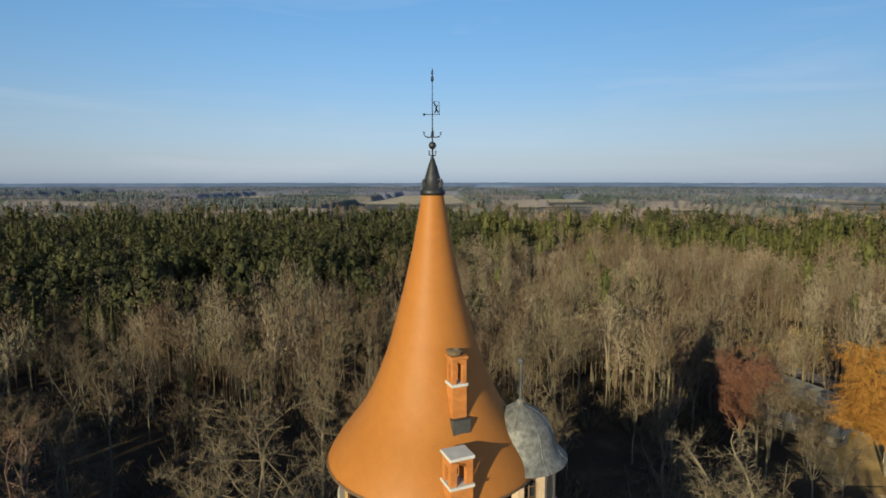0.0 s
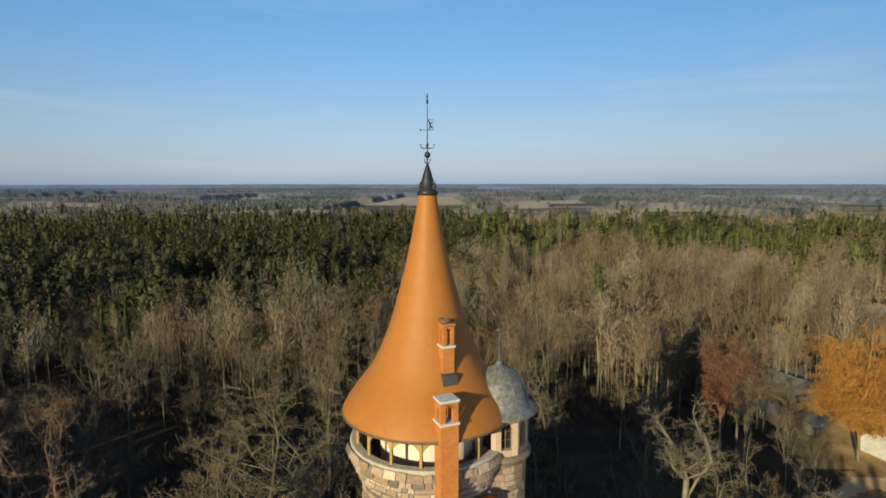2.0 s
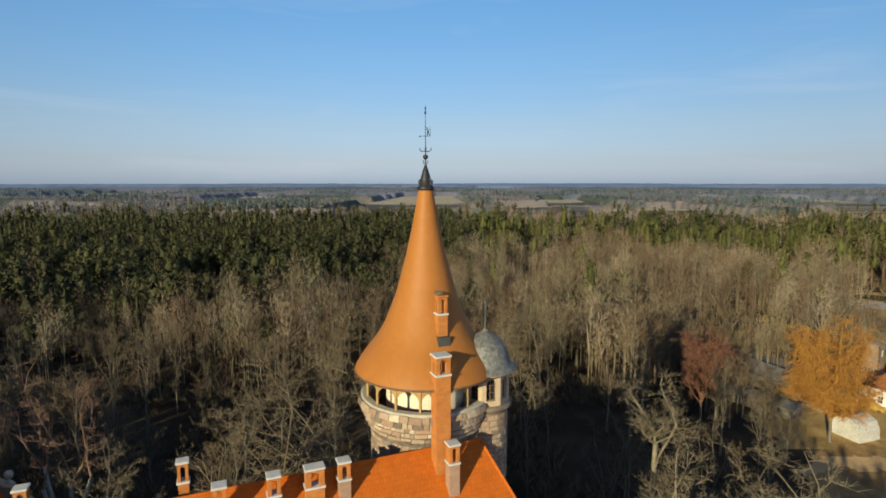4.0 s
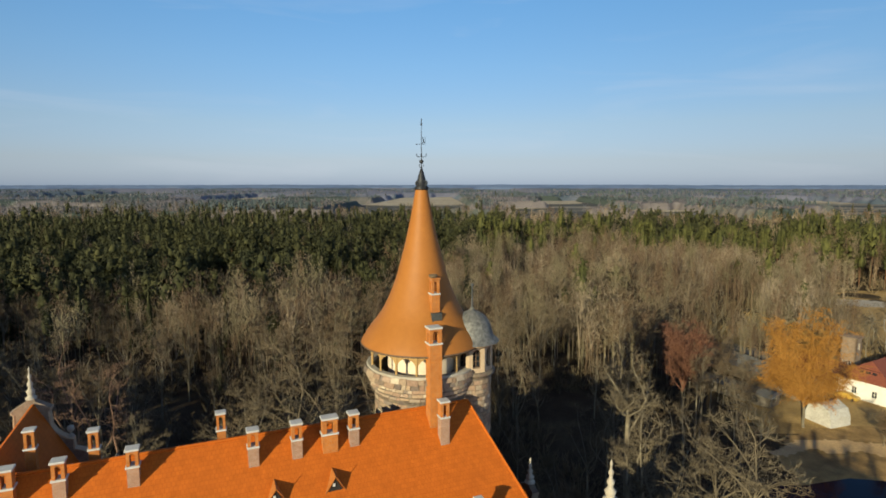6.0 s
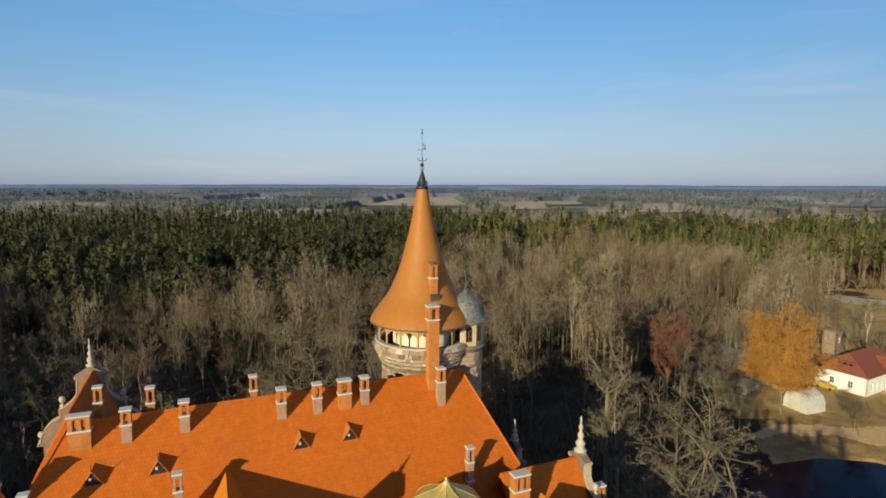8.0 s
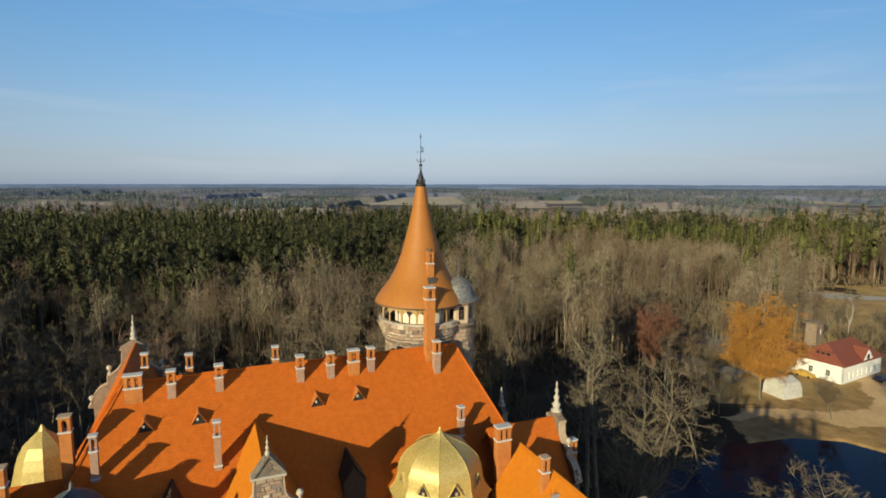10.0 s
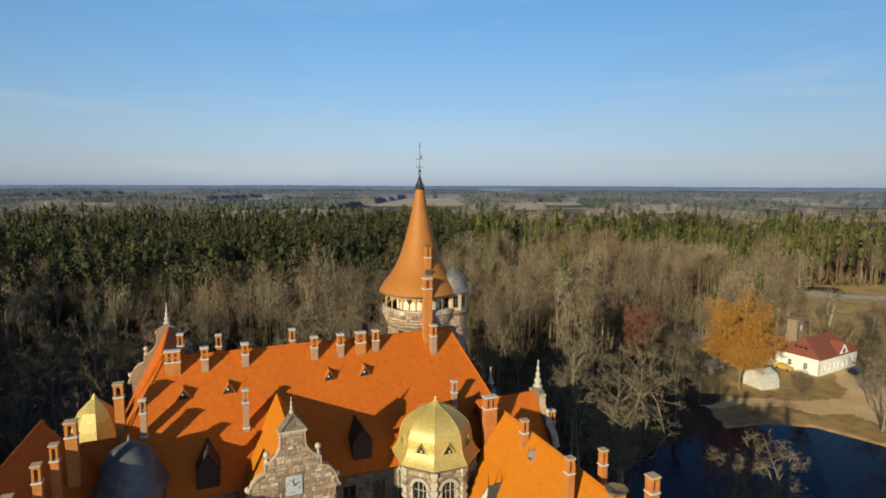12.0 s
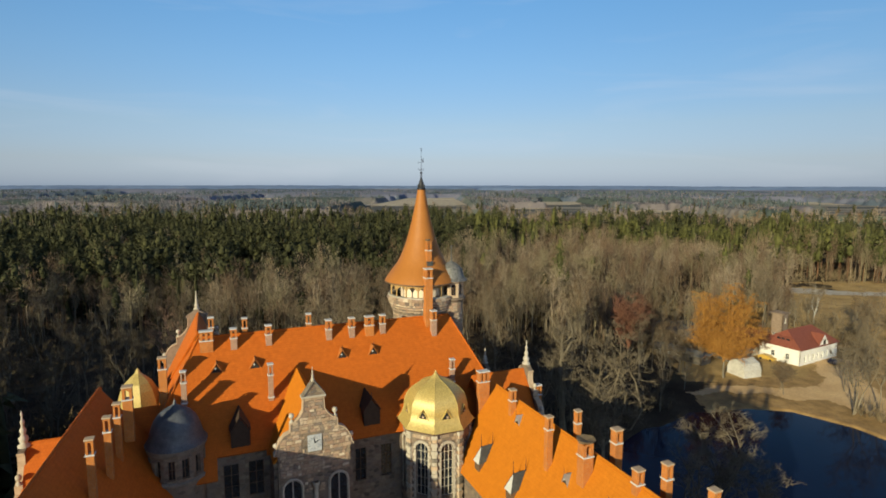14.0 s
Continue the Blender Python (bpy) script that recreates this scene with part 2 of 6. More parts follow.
def box(bm, u, v, z0, z1, du, dv, turn=0.0, taper=1.0, bevel=0.0):
    """An upright block centred on (u, v)."""
    m = pose(u, -v, 0, 0, 0, turn)
    lo = [bm.verts.new(m @ Vector((a * du / 2, b * dv / 2, z0))) for a, b in ((-1, -1), (1, -1), (1, 1), (-1, 1))]
    hi = [bm.verts.new(m @ Vector((a * du / 2 * taper, b * dv / 2 * taper, z1))) for a, b in ((-1, -1), (1, -1), (1, 1), (-1, 1))]
    fs = [bm.faces.new(lo[::-1]), bm.faces.new(hi)]
    for i in range(4):
        j = (i + 1) % 4
        fs.append(bm.faces.new((lo[i], lo[j], hi[j], hi[i])))
    if bevel:
        bmesh.ops.bevel(bm, geom=list({e for f in fs for e in f.edges}), offset=bevel, segments=1, affect="EDGES")


def slab(bm, pts, th):
    """A flat sheet of thickness th whose upper face is pts (anticlockwise seen from outside)."""
    pts = [Vector(p) for p in pts]
    n = Vector((0, 0, 0))
    for i in range(len(pts)):
        n += (pts[i] - pts[0]).cross(pts[(i + 1) % len(pts)] - pts[0])
    n.normalize()
    top = [bm.verts.new(p) for p in pts]
    low = [bm.verts.new(p - n * th) for p in pts]
    bm.faces.new(top)
    bm.faces.new(low[::-1])
    for i in range(len(pts)):
        j = (i + 1) % len(pts)
        bm.faces.new((top[j], top[i], low[i], low[j]))


def lathe(bm, profile, n=32, u=0.0, v=0.0, a0=0.0, a1=360.0, turn=0.0):
    """Turns a profile of (radius, z) about the upright through (u, v)."""
    uv = bm.loops.layers.uv.verify()
    full = abs(a1 - a0) >= 359.9
    angs = [radians(a0 + turn + (a1 - a0) * i / n) for i in range(n if full else n + 1)]
    rings = [[bm.verts.new((u + r * math.cos(a), -v + r * math.sin(a), z)) for a in angs] for r, z in profile]
    run = [0.0]
    for (r0, z0), (r1, z1) in zip(profile, profile[1:]):
        run.append(run[-1] + math.hypot(r1 - r0, z1 - z0))
    rm = max(r for r, z in profile)
    step = radians((a1 - a0) / n)
    for k in range(len(profile) - 1):
        for i in range(n):
            j = (i + 1) % n if full else i + 1
            f = bm.faces.new((rings[k][i], rings[k][j], rings[k + 1][j], rings[k + 1][i]))
            for l, (a, b) in zip(f.loops, ((i, k), (i + 1, k), (i + 1, k + 1), (i, k + 1))):
                l[uv].uv = (a * step * rm * 0.75, run[b])


def rounded(line, steps=4):
    """The same profile with smooth curves between its points."""
    out = []
    for i in range(len(line) - 1):
        p0, p1, p2, p3 = line[max(i - 1, 0)], line[i], line[i + 1], line[min(i + 2, len(line) - 1)]
        for k in range(steps):
            t = k / steps
            out.append(tuple(0.5 * (2 * b + (c - a) * t + (2 * a - 5 * b + 4 * c - d) * t * t + (3 * b - a - 3 * c + d) * t ** 3) for a, b, c, d in zip(p0, p1, p2, p3)))
    return out + [line[-1]]


def tube(bm, pts, radii, n=6):
    """A round bar through pts."""
    pts = [Vector(p) for p in pts]
    prev = None
    for i, p in enumerate(pts):
        d = (pts[min(i + 1, len(pts) - 1)] - pts[max(i - 1, 0)]).normalized()
        a = d.cross(Vector((0.31, 0.2, 0.93)) if abs(d.z) < 0.9 else Vector((1, 0, 0))).normalized()
        b = d.cross(a)
        r = radii[i] if hasattr(radii, "__len__") else radii
        ring = [bm.verts.new(p + (a * math.cos(2 * math.pi * k / n) + b * math.sin(2 * math.pi * k / n)) * r) for k in range(n)]
        if prev:
            for k in range(n):
                bm.faces.new((prev[k], prev[(k + 1) % n], ring[(k + 1) % n], ring[k]))
        else:
            bm.faces.new(ring[::-1])
        prev = ring
    bm.faces.new(prev)


def arch(w, z0, z1, n=8):
    """Outline of a round-headed opening about s = 0, anticlockwise, from its lower left."""
    r = w / 2
    pts = [(-r, z0), (r, z0)]
    for i in range(n + 1):
        a = math.pi * i / n
        pts.append((r * math.cos(a), z1 - r + r * math.sin(a)))
    return pts


def panel(bm, p0, p1, z0, z1, th, openings=()):
    """An upright wall from plan point p0 to p1 (outer face, u and v), with round-headed or square openings (s, width, sill, head, round)."""
    a, b = P(*p0, 0), P(*p1, 0)
    d = (b - a).normalized()
    inw = Vector((-d.y, d.x, 0)) * th
    length = (b - a).length

    def piece(poly):
        o = [bm.verts.new(a + d * s + Vector((0, 0, z))) for s, z in poly]
        i = [bm.verts.new(a + d * s + Vector((0, 0, z)) + inw) for s, z in poly]
        bm.faces.new(o)
        bm.faces.new(i[::-1])
        for k in range(len(poly)):
            j = (k + 1) % len(poly)
            bm.faces.new((o[j], o[k], i[k], i[j]))

    at = 0.0
    for s, w, sill, head, rnd in sorted(openings):
        if s - w / 2 > at + 0.001:
            piece([(at, z0), (s - w / 2, z0), (s - w / 2, z1), (at, z1)])
        if sill > z0 + 0.001:
            piece([(s - w / 2, z0), (s + w / 2, z0), (s + w / 2, sill), (s - w / 2, sill)])
        if rnd:
            r, n = w / 2, 6
            cur = [(s - r * math.cos(math.pi * i / n), head - r + r * math.sin(math.pi * i / n)) for i in range(n + 1)]
            for k in range(n):
                piece([cur[k], cur[k + 1], (cur[k + 1][0], z1), (cur[k][0], z1)])
        else:
            piece([(s - w / 2, head), (s + w / 2, head), (s + w / 2, z1), (s - w / 2, z1)])
        at = s + w / 2
    if at < length - 0.001:
        piece([(at, z0), (length, z0), (length, z1), (at, z1)])


def window(parent, p0, p1, s, w, sill, head, rnd, deep=0.22, bars=(2, 4), frame_mat=None, light=True):
    """Frame, glazing bars and panes in an opening of panel()."""
    a, b = P(*p0, 0), P(*p1, 0)
    d = (b - a).normalized()
    inw = Vector((-d.y, d.x, 0))
    o = a + d * s + inw * deep

    def at(x, z, y=0.0):
        return o + d * x + inw * y + Vector((0, 0, z))

    outline = arch(w, sill, head) if rnd else [(-w / 2, sill), (w / 2, sill), (w / 2, head), (-w / 2, head)]
    g = bmesh.new()
    slab(g, [at(x, z, 0.04) for x, z in outline], 0.02)
    pane = part("window", g, GLASS, parent)
    g = bmesh.new()
    t = 0.05
    for k in range(len(outline)):
        (x0, zz0), (x1, zz1) = outline[k], outline[(k + 1) % len(outline)]
        tube(g, [at(x0, zz0), at(x1, zz1)], t, 4)
    for i in range(1, bars[0]):
        x = -w / 2 + w * i / bars[0]
        tube(g, [at(x, sill), at(x, head - (w * 0.1 if rnd else 0))], t * 0.9, 4)
    for i in range(1, bars[1]):
        z = sill + (head - sill) * i / bars[1]
        tube(g, [at(-w / 2, z), at(w / 2, z)], t * 0.55, 4)
    part("window_frame", g, frame_mat or BROWN, pane)
    return pane


def chimney(parent, u, v, z0, z1, w=0.85, d=0.8, body=BRICK, low=BRICK, holes=1, band=0.34, cap=LIME, nest=False, four=False):
    """A brick stack with a pierced head between two pale bands and a flat cap."""
    h = z1 - z0
    head = min(1.25, h * 0.42)
    zb = z1 - head
    g = bmesh.new()
    box(g, u, v, z0, zb, w, d)
    st = part("chimney", g, low, parent)
    g = bmesh.new()
    box(g, u, v, zb - 0.02, zb + 0.1, w + 0.13, d + 0.13, bevel=0.02)
    part("band", g, LIME, st, "pale stone band")
    zt = z1 - 0.13
    zo = zb + 0.1
    n = holes
    pier = w * 0.28 if n == 1 else w / (2.2 * n + 1) * 1.15
    gap = (w - pier) / n - pier
    for i in range(n + 1):                      # piers of the pierced head
        g = bmesh.new()
        if four:                                # open on all four sides
            box(g, u - w / 2 + pier / 2 + (w - pier) * i / n, v - d * 0.47 + pier / 2, zo, zt - 0.12 - gap * 0.5, pier, pier)
            part("pier", g, body, st)
            g = bmesh.new()
            box(g, u - w / 2 + pier / 2 + (w - pier) * i / n, v + d * 0.47 - pier / 2, zo, zt - 0.12 - gap * 0.5, pier, pier)
        else:
            box(g, u - w / 2 + pier / 2 + (w - pier) * i / n, v, zo, zt - 0.12 - gap * 0.5, pier, d * 0.94)
        part("pier", g, body, st)
    prof = [(-w / 2, zt), (-w / 2, zt - 0.12 - gap * 0.5)]
    for i in range(n):                          # round heads of the openings
        x = -w / 2 + pier + gap / 2 + (w - pier) * i / n
        prof += [(x - gap / 2 * math.cos(math.pi * q / 6), zt - 0.12 - gap * 0.5 + gap * 0.5 * math.sin(math.pi * q / 6)) for q in range(7)]
    prof += [(w / 2, zt - 0.12 - gap * 0.5), (w / 2, zt)]
    g = bmesh.new()
    f = [g.verts.new(P(u + a, v + d * 0.47, z)) for a, z in prof]
    b = [g.verts.new(P(u + a, v - d * 0.47, z)) for a, z in prof]
    g.faces.new(f)
    g.faces.new(b[::-1])
    for q in range(len(prof)):
        j = (q + 1) % len(prof)
        g.faces.new((f[j], f[q], b[q], b[j]))
    bmesh.ops.triangulate(g, faces=[x for x in g.faces if len(x.verts) > 4])
    bmesh.ops.recalc_face_normals(g, faces=g.faces)
    part("pierced_head", g, body, st)
    g = bmesh.new()
    if nest:
        lathe(g, [(w * 0.3, zt), (w * 0.72, zt + 0.12), (w * 0.8, zt + 0.34), (w * 0.55, zt + 0.3), (0.02, zt + 0.24)], 14, u, v)
        for ve in g.verts:
            ve.co += Vector((noise.noise(ve.co * 3), noise.noise(ve.co * 3 + Vector((5, 0, 0))), noise.noise(ve.co * 4))) * 0.1
        part("nest", g, TWIG, st, "stick nest on the chimney")
    else:
        box(g, u, v, zt, z1, w + 0.13, d + 0.13, bevel=0.025)
        part("cap", g, cap, st, "pale capping slab")
    return st


def finial(parent, u, v, z0, z1, r=0.3, material=None, name="finial"):
    """A stone baluster spire of swelling rings."""
    h = z1 - z0
    prof = [(1.0, 0), (1.0, .05), (.55, .09), (.7, .17), (.8, .24), (.5, .3), (.36, .36), (.52, .43), (.52, .48), (.28, .53), (.22, .6), (.36, .66), (.34, .71), (.16, .76), (.13, .84), (.2, .89), (.13, .95), (.02, 1.0)]
    g = bmesh.new()
    lathe(g, [(a * r, z0 + b * h) for a, b in prof], 10, u, v)
    return part(name, g, material or DRESSED, parent, smooth=True)


def dormer(parent, u, v, z, w, h, slope, face="v", hood_mat=None):
    """A small pointed eyelet dormer with a dark mouth on a slope that falls towards +v (or -u)."""
    def at(a, o, zz):                            # a across, o outwards
        return P(u + a, v + o, zz) if face == "v" else P(u - o, v + a, zz)
    back = h / slope
    g = bmesh.new()
    th = 0.05
    l, r, t = at(-w / 2, 0.05, z - 0.05 * slope), at(w / 2, 0.05, z - 0.05 * slope), at(0, 0.12, z + h)
    k = at(0, -back * 0.98, z + h)
    for pts in ((l, t, k), (t, r, k)):
        pts = list(pts)
        slab(g, pts if (pts[1] - pts[0]).cross(pts[2] - pts[0]).z > 0 else pts[::-1], th)
    ob = part("dormer", g, hood_mat or BROWN, parent, "small pointed roof vent with a dark mouth")
    # dark sheet across the mouth, standing for the shade inside
    g = bmesh.new()
    pts = [at(-w * 0.36, -0.02, z), at(w * 0.36, -0.02, z), at(0, -0.02, z + h * 0.78)]
    slab(g, pts, 0.03)
    part("mouth_shade", g, VOID if hood_mat else BROWN, ob)
    g = bmesh.new()
    box(g, *((u - w * 0.08, v + 0.03) if face == "v" else (u - 0.03, v - w * 0.08)), z + h * 0.34, z + h * 0.52, w * 0.11, 0.06)
    part("vent_pane", g, LIME, ob)
    g = bmesh.new()
    tube(g, [t + Vector((0, 0, -0.05)), t + Vector((0, 0, 0.5))], 0.02, 4)
    part("spike", g, IRON, ob)
    return ob

# ---- the palace ----
SL = 0.93                                     # fall of the main roof


def main_z(v):
    return 31.3 - SL * (v - 3.8)


hall = thing("palace_main_range", "long stone palace range under a steep orange tiled hip roof", "palace")
EV = 14.2
EZ = main_z(EV)
hr, hl = 2.2 + 0.34 * (EV - 3.8), -27.3 - 0.55 * (EV - 3.8)
RL, RR = P(-27.3, 3.8, 31.3), P(2.2, 3.8, 31.3)
FL, FR, BL, BR = P(hl, EV, EZ), P(hr, EV, EZ), P(hl, 3.8 - (EV - 3.8), EZ), P(hr, 3.8 - (EV - 3.8), EZ)
LOW = [P(hl - 0.3, 15.4, main_z(15.4)), P(-25.9, 15.4, main_z(15.4)), P(-25.9, 13.8, main_z(13.8)), P(-21.4, 13.8, main_z(13.8)), P(-21.4, EV, EZ)]
for pts, lab in (((RL, *LOW, FR, RR), "courtyard slope of orange clay tiles"), ((RR, BR, BL, RL), ""), ((RR, FR, BR), ""), ((RL, BL, FL), "")):
    g = bmesh.new()
    slab(g, pts, 0.22)
    part("roof", g, ROOF, hall, lab)
g = bmesh.new()
tube(g, [RL, RR], 0.12, 6)
for a, b in ((RR, FR), (RL, FL), (RR, BR), (RL, BL)):
    tube(g, [a, b], 0.1, 6)
part("ridge_tiles", g, ROOF, hall)

# walls of the main range
WV = 13.5
court_open = [(7.6, 1.4, 17.4, 20.9, False), (9.9, 1.4, 17.4, 20.9, False), (20.4, 1.15, 16.6, 20.2, False), (23.2, 1.15, 16.6, 20.2, False),
              (20.0, 0.9, 9.5, 13.2, True), (21.4, 0.9, 9.5, 13.2, True), (22.8, 0.9, 9.5, 13.2, True)]
up_ = [o for o in court_open if o[2] > 14]
dn = [o for o in court_open if o[2] < 14]
g = bmesh.new()
panel(g, (-32.3, WV), (5.0, WV), 14.5, 21.9, 0.6, up_)
panel(g, (-32.3, WV), (5.0, WV), 0, 14.5, 0.6, dn)
panel(g, (5.0, WV), (5.0, -5.5), 0, 21.9, 0.6)
panel(g, (5.0, -5.5), (-32.3, -5.5), 0, 21.9, 0.6)
panel(g, (-32.3, -5.5), (-32.3, WV), 0, 21.9, 0.6)
part("wall", g, STONE, hall, "rubble stone wall in shade")
for o in court_open:
    window(hall, (-32.3, WV), (5.0, WV), *o, bars=(2, 3))

# tall dormers low on the courtyard slope
for du in (-23.75, -10.6):
    g = bmesh.new()
    z0 = main_z(13.3)
    zt = z0 + 2.5
    bv = 13.3 - (zt - z0) / SL
    for s in (-1, 1):
        slab(g, [P(du + s * 0.95, 13.45, z0 + 1.6), P(du, 13.45, zt + 0.5), P(du, bv - 0.55, zt + 0.5), P(du + s * 0.95, 11.65, z0 + 1.6)], 0.08)
        slab(g, [P(du + s * 0.86, 13.25, z0 - 0.1), P(du + s * 0.86, 13.25, z0 + 1.65), P(du + s * 0.86, 11.6, z0 + 1.65)], 0.06)
    dm = part("dormer", g, DARK, hall, "tall pointed dormer with a dark shutter")
    g = bmesh.new()
    v0 = 13.3
    slab(g, [P(du - 0.84, v0, z0 - 0.1), P(du + 0.84, v0, z0 - 0.1), P(du + 0.84, v0, z0 + 1.65), P(du, v0, zt + 0.3), P(du - 0.84, v0, z0 + 1.65)], 0.1)
    part("shutter", g, DARK, dm)
    g = bmesh.new()
    tube(g, [P(du, 13.3, zt + 0.4), P(du, 13.3, zt + 1.1)], 0.03, 4)
    part("spike", g, IRON, dm)

# eyelet vents high on the slope
for du in (-25.6, -21.75, -12.3, -8.65):
    dormer(hall, du, 7.15, main_z(7.15), 1.35, 1.05, SL, hood_mat=RUST)

# chimneys on the ridge and slope
for cu, cv, w, n, body in ((-26.5, 4.95, 1.3, 2, BRICK), (-23.75, 4.95, 0.64, 1, PALE_BRICK), (-20.1, 4.9, 0.64, 1, PALE_BRICK), (-13.4, 5.0, 0.64, 1, PALE_BRICK),
                           (-10.7, 5.0, 0.64, 1, PALE_BRICK), (-8.55, 5.0, 1.0, 1, BRICK), (-6.9, 4.9, 0.64, 1, PALE_BRICK), (-0.55, 5.7, 0.64, 1, PALE_BRICK)):
    chimney(hall, cu, cv, main_z(cv + 0.4) - 0.3, 32.3 if cv < 5.5 else 32.45, w, 0.64, BRICK, body, n)
for cu, cv, zt in ((-22.45, 2.3, 32.75), (-15.2, 2.0, 32.55), (-0.1, 3.0, 32.4), (-26.0, 1.0, 32.85)):
    chimney(hall, cu, cv, 29.0, zt, 0.55, 0.55, BRICK, BRICK)
for cu, cv, zb, zt in ((-20.45, 9.85, 25.2, 29.4), (-0.2, 10.7, 24.4, 27.7), (-28.7, 9.3, 25.6, 29.5)):
    st_ = chimney(hall, cu, cv, zb, zt, 0.5, 0.5, PALE_BRICK, PALE_BRICK)
    g = bmesh.new()
    box(g, cu, cv, zb + 0.55, zb + 0.68, 0.64, 0.64)
    part("band", g, LIME, st_)


def scroll_gable(parent, cu, cv, half, zs, zn, zt, th, along="u", label="", material=None):
    """A stepped and curled stone gable: half its half width, zs shoulder, zn neck, zt head; along the u or the v line."""
    rise = (zn - zs) / 3.15
    right = [(half, 0.0), (half, zn - 5.2 * rise), (half * 1.1, zn - 5.15 * rise), (half * 1.1, zn - 4.95 * rise), (half * 1.06, zn - 4.9 * rise), (half * 1.02, zn - 4.3 * rise), (half * 0.94, zn - 3.75 * rise),
             (half * 0.82, zn - 3.3 * rise), (half * 0.68, zn - 3.1 * rise), (half * 0.65, zn - 3.05 * rise), (half * 0.65, zn - 2.32 * rise), (half * 0.56, zn - 2.22 * rise), (half * 0.45, zn - 1.95 * rise),
             (half * 0.36, zn - 1.6 * rise), (half * 0.3, zn - 1.2 * rise), (half * 0.28, zn - 0.1), (half * 0.32, zn), (half * 0.32, zn + 0.18), (0.28, zt - 0.25), (0.2, zt)]

    def at(a, o, z):
        return P(cu + a, cv + o, z) if along == "u" else P(cu + o, cv + a, z)

    g = bmesh.new()
    rings = [[g.verts.new(at(x, o, z)) for x, o in ((-a, th / 2), (a, th / 2), (a, -th / 2), (-a, -th / 2))] for a, z in right]
    for lo_, hi_ in zip(rings, rings[1:]):
        for q in range(4):
            g.faces.new((lo_[q], lo_[(q + 1) % 4], hi_[(q + 1) % 4], hi_[q]))
    g.faces.new(rings[0][::-1])
    g.faces.new(rings[-1])
    bmesh.ops.recalc_face_normals(g, faces=g.faces)
    ob = part("gable", g, material or STONE, parent, label)
    side = (P(0, 1, 0) if along == "u" else P(1, 0, 0)).normalized() * (th / 2 + 0.04)
    for sgn in (-1, 1):                          # pale coping that follows the curls
        g = bmesh.new()
        line = [at(sgn * a, 0, z) for a, z in right[2:-2]]
        prev = None
        for i, q in enumerate(line):
            d = (line[min(i + 1, len(line) - 1)] - line[max(i - 1, 0)]).normalized()
            n = d.cross(side).normalized() * 0.045
            ring = [g.verts.new(q + sx * side + sn * n) for sx, sn in ((-1, -1), (1, -1), (1, 1), (-1, 1))]
            if prev:
                for k in range(4):
                    g.faces.new((prev[k], prev[(k + 1) % 4], ring[(k + 1) % 4], ring[k]))
            else:
                g.faces.new(ring)
            prev = ring
        g.faces.new(prev)
        bmesh.ops.recalc_face_normals(g, faces=g.faces)
        part("coping", g, WARM, ob, "scrolled sandstone coping")
    for sgn in (-1, 1):
        for a, z, r in ((half * 0.6, zn - 2.3 * rise, 0.26), (half * 1.04, zn - 4.95 * rise, 0.26)):
            p = at(sgn * a, 0, 0)
            g = bmesh.new()
            lathe(g, [(r * 0.75, z), (r * 0.8, z + r * 0.8), (r * 0.35, z + r * 1.0), (r * 0.3, z + r * 1.6), (r * 0.8, z + r * 2.0), (r, z + r * 2.7), (r * 0.75, z + r * 3.4), (0.01, z + r * 3.7)], 10, p.x, -p.y)
            part("ball", g, DRESSED, ob, smooth=True)
    return ob


# clock gable over the courtyard
gab = thing("clock_gable", "scrolled stone gable with a clock and its own tiled roof", "gable")
gb = scroll_gable(gab, -17.4, 17.7, 3.35, 25.1, 28.25, 29.65, 0.6, "u", "gable wall of mixed field stones")
finial(gb, -17.4, 17.7, 29.5, 31.1, 0.24)
g = bmesh.new()
box(g, -17.4, 17.7, 28.25, 28.42, 2.3, 0.9, bevel=0.03)
part("cornice", g, DRESSED, gb, "projecting stone cornice under the small pediment")
g = bmesh.new()
for s in (-1, 1):
    slab(g, [P(-17.4 + s * 1.05, 17.2, 28.4), P(-17.4 + s * 1.05, 18.12, 28.4), P(-17.4, 18.12, 29.8), P(-17.4, 17.2, 29.8)], 0.1)
part("pediment", g, DULL, gb, "weathered stone pediment slabs")
GZ, GE = 27.95, 22.1
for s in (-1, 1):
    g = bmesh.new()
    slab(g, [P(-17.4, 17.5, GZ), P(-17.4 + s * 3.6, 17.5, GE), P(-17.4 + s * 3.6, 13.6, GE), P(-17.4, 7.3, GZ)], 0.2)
    part("roof", g, SUNLIT_ROOF, gab)
g = bmesh.new()
panel(g, (-21.1, WV), (-21.1, 17.5), 0, 22.2, 0.5)
panel(g, (-13.7, 17.5), (-13.7, WV), 0, 22.2, 0.5)
part("wall", g, STONE, gab)
g = bmesh.new()
slab(g, [P(-18.05, 18.09, 23.05), P(-16.75, 18.09, 23.05), P(-16.75, 18.09, 24.65), P(-18.05, 18.09, 24.65)], 0.08)
clock = part("clock", g, CLOCK, gab, "pale square clock face with dark pointers")
g = bmesh.new()
for k in range(12):
    a = k * math.pi / 6
    tube(g, [P(-17.4 + 0.5 * math.sin(a), 18.12, 23.85 + 0.5 * math.cos(a)), P(-17.4 + 0.58 * math.sin(a), 18.12, 23.85 + 0.58 * math.cos(a))], 0.025, 4)
tube(g, [P(-17.4, 18.13, 23.85), P(-17.05, 18.13, 24.1)], 0.035, 4)
tube(g, [P(-17.4, 18.13, 23.85), P(-17.5, 18.13, 24.38)], 0.03, 4)
part("clock_pointer", g, IRON, clock)
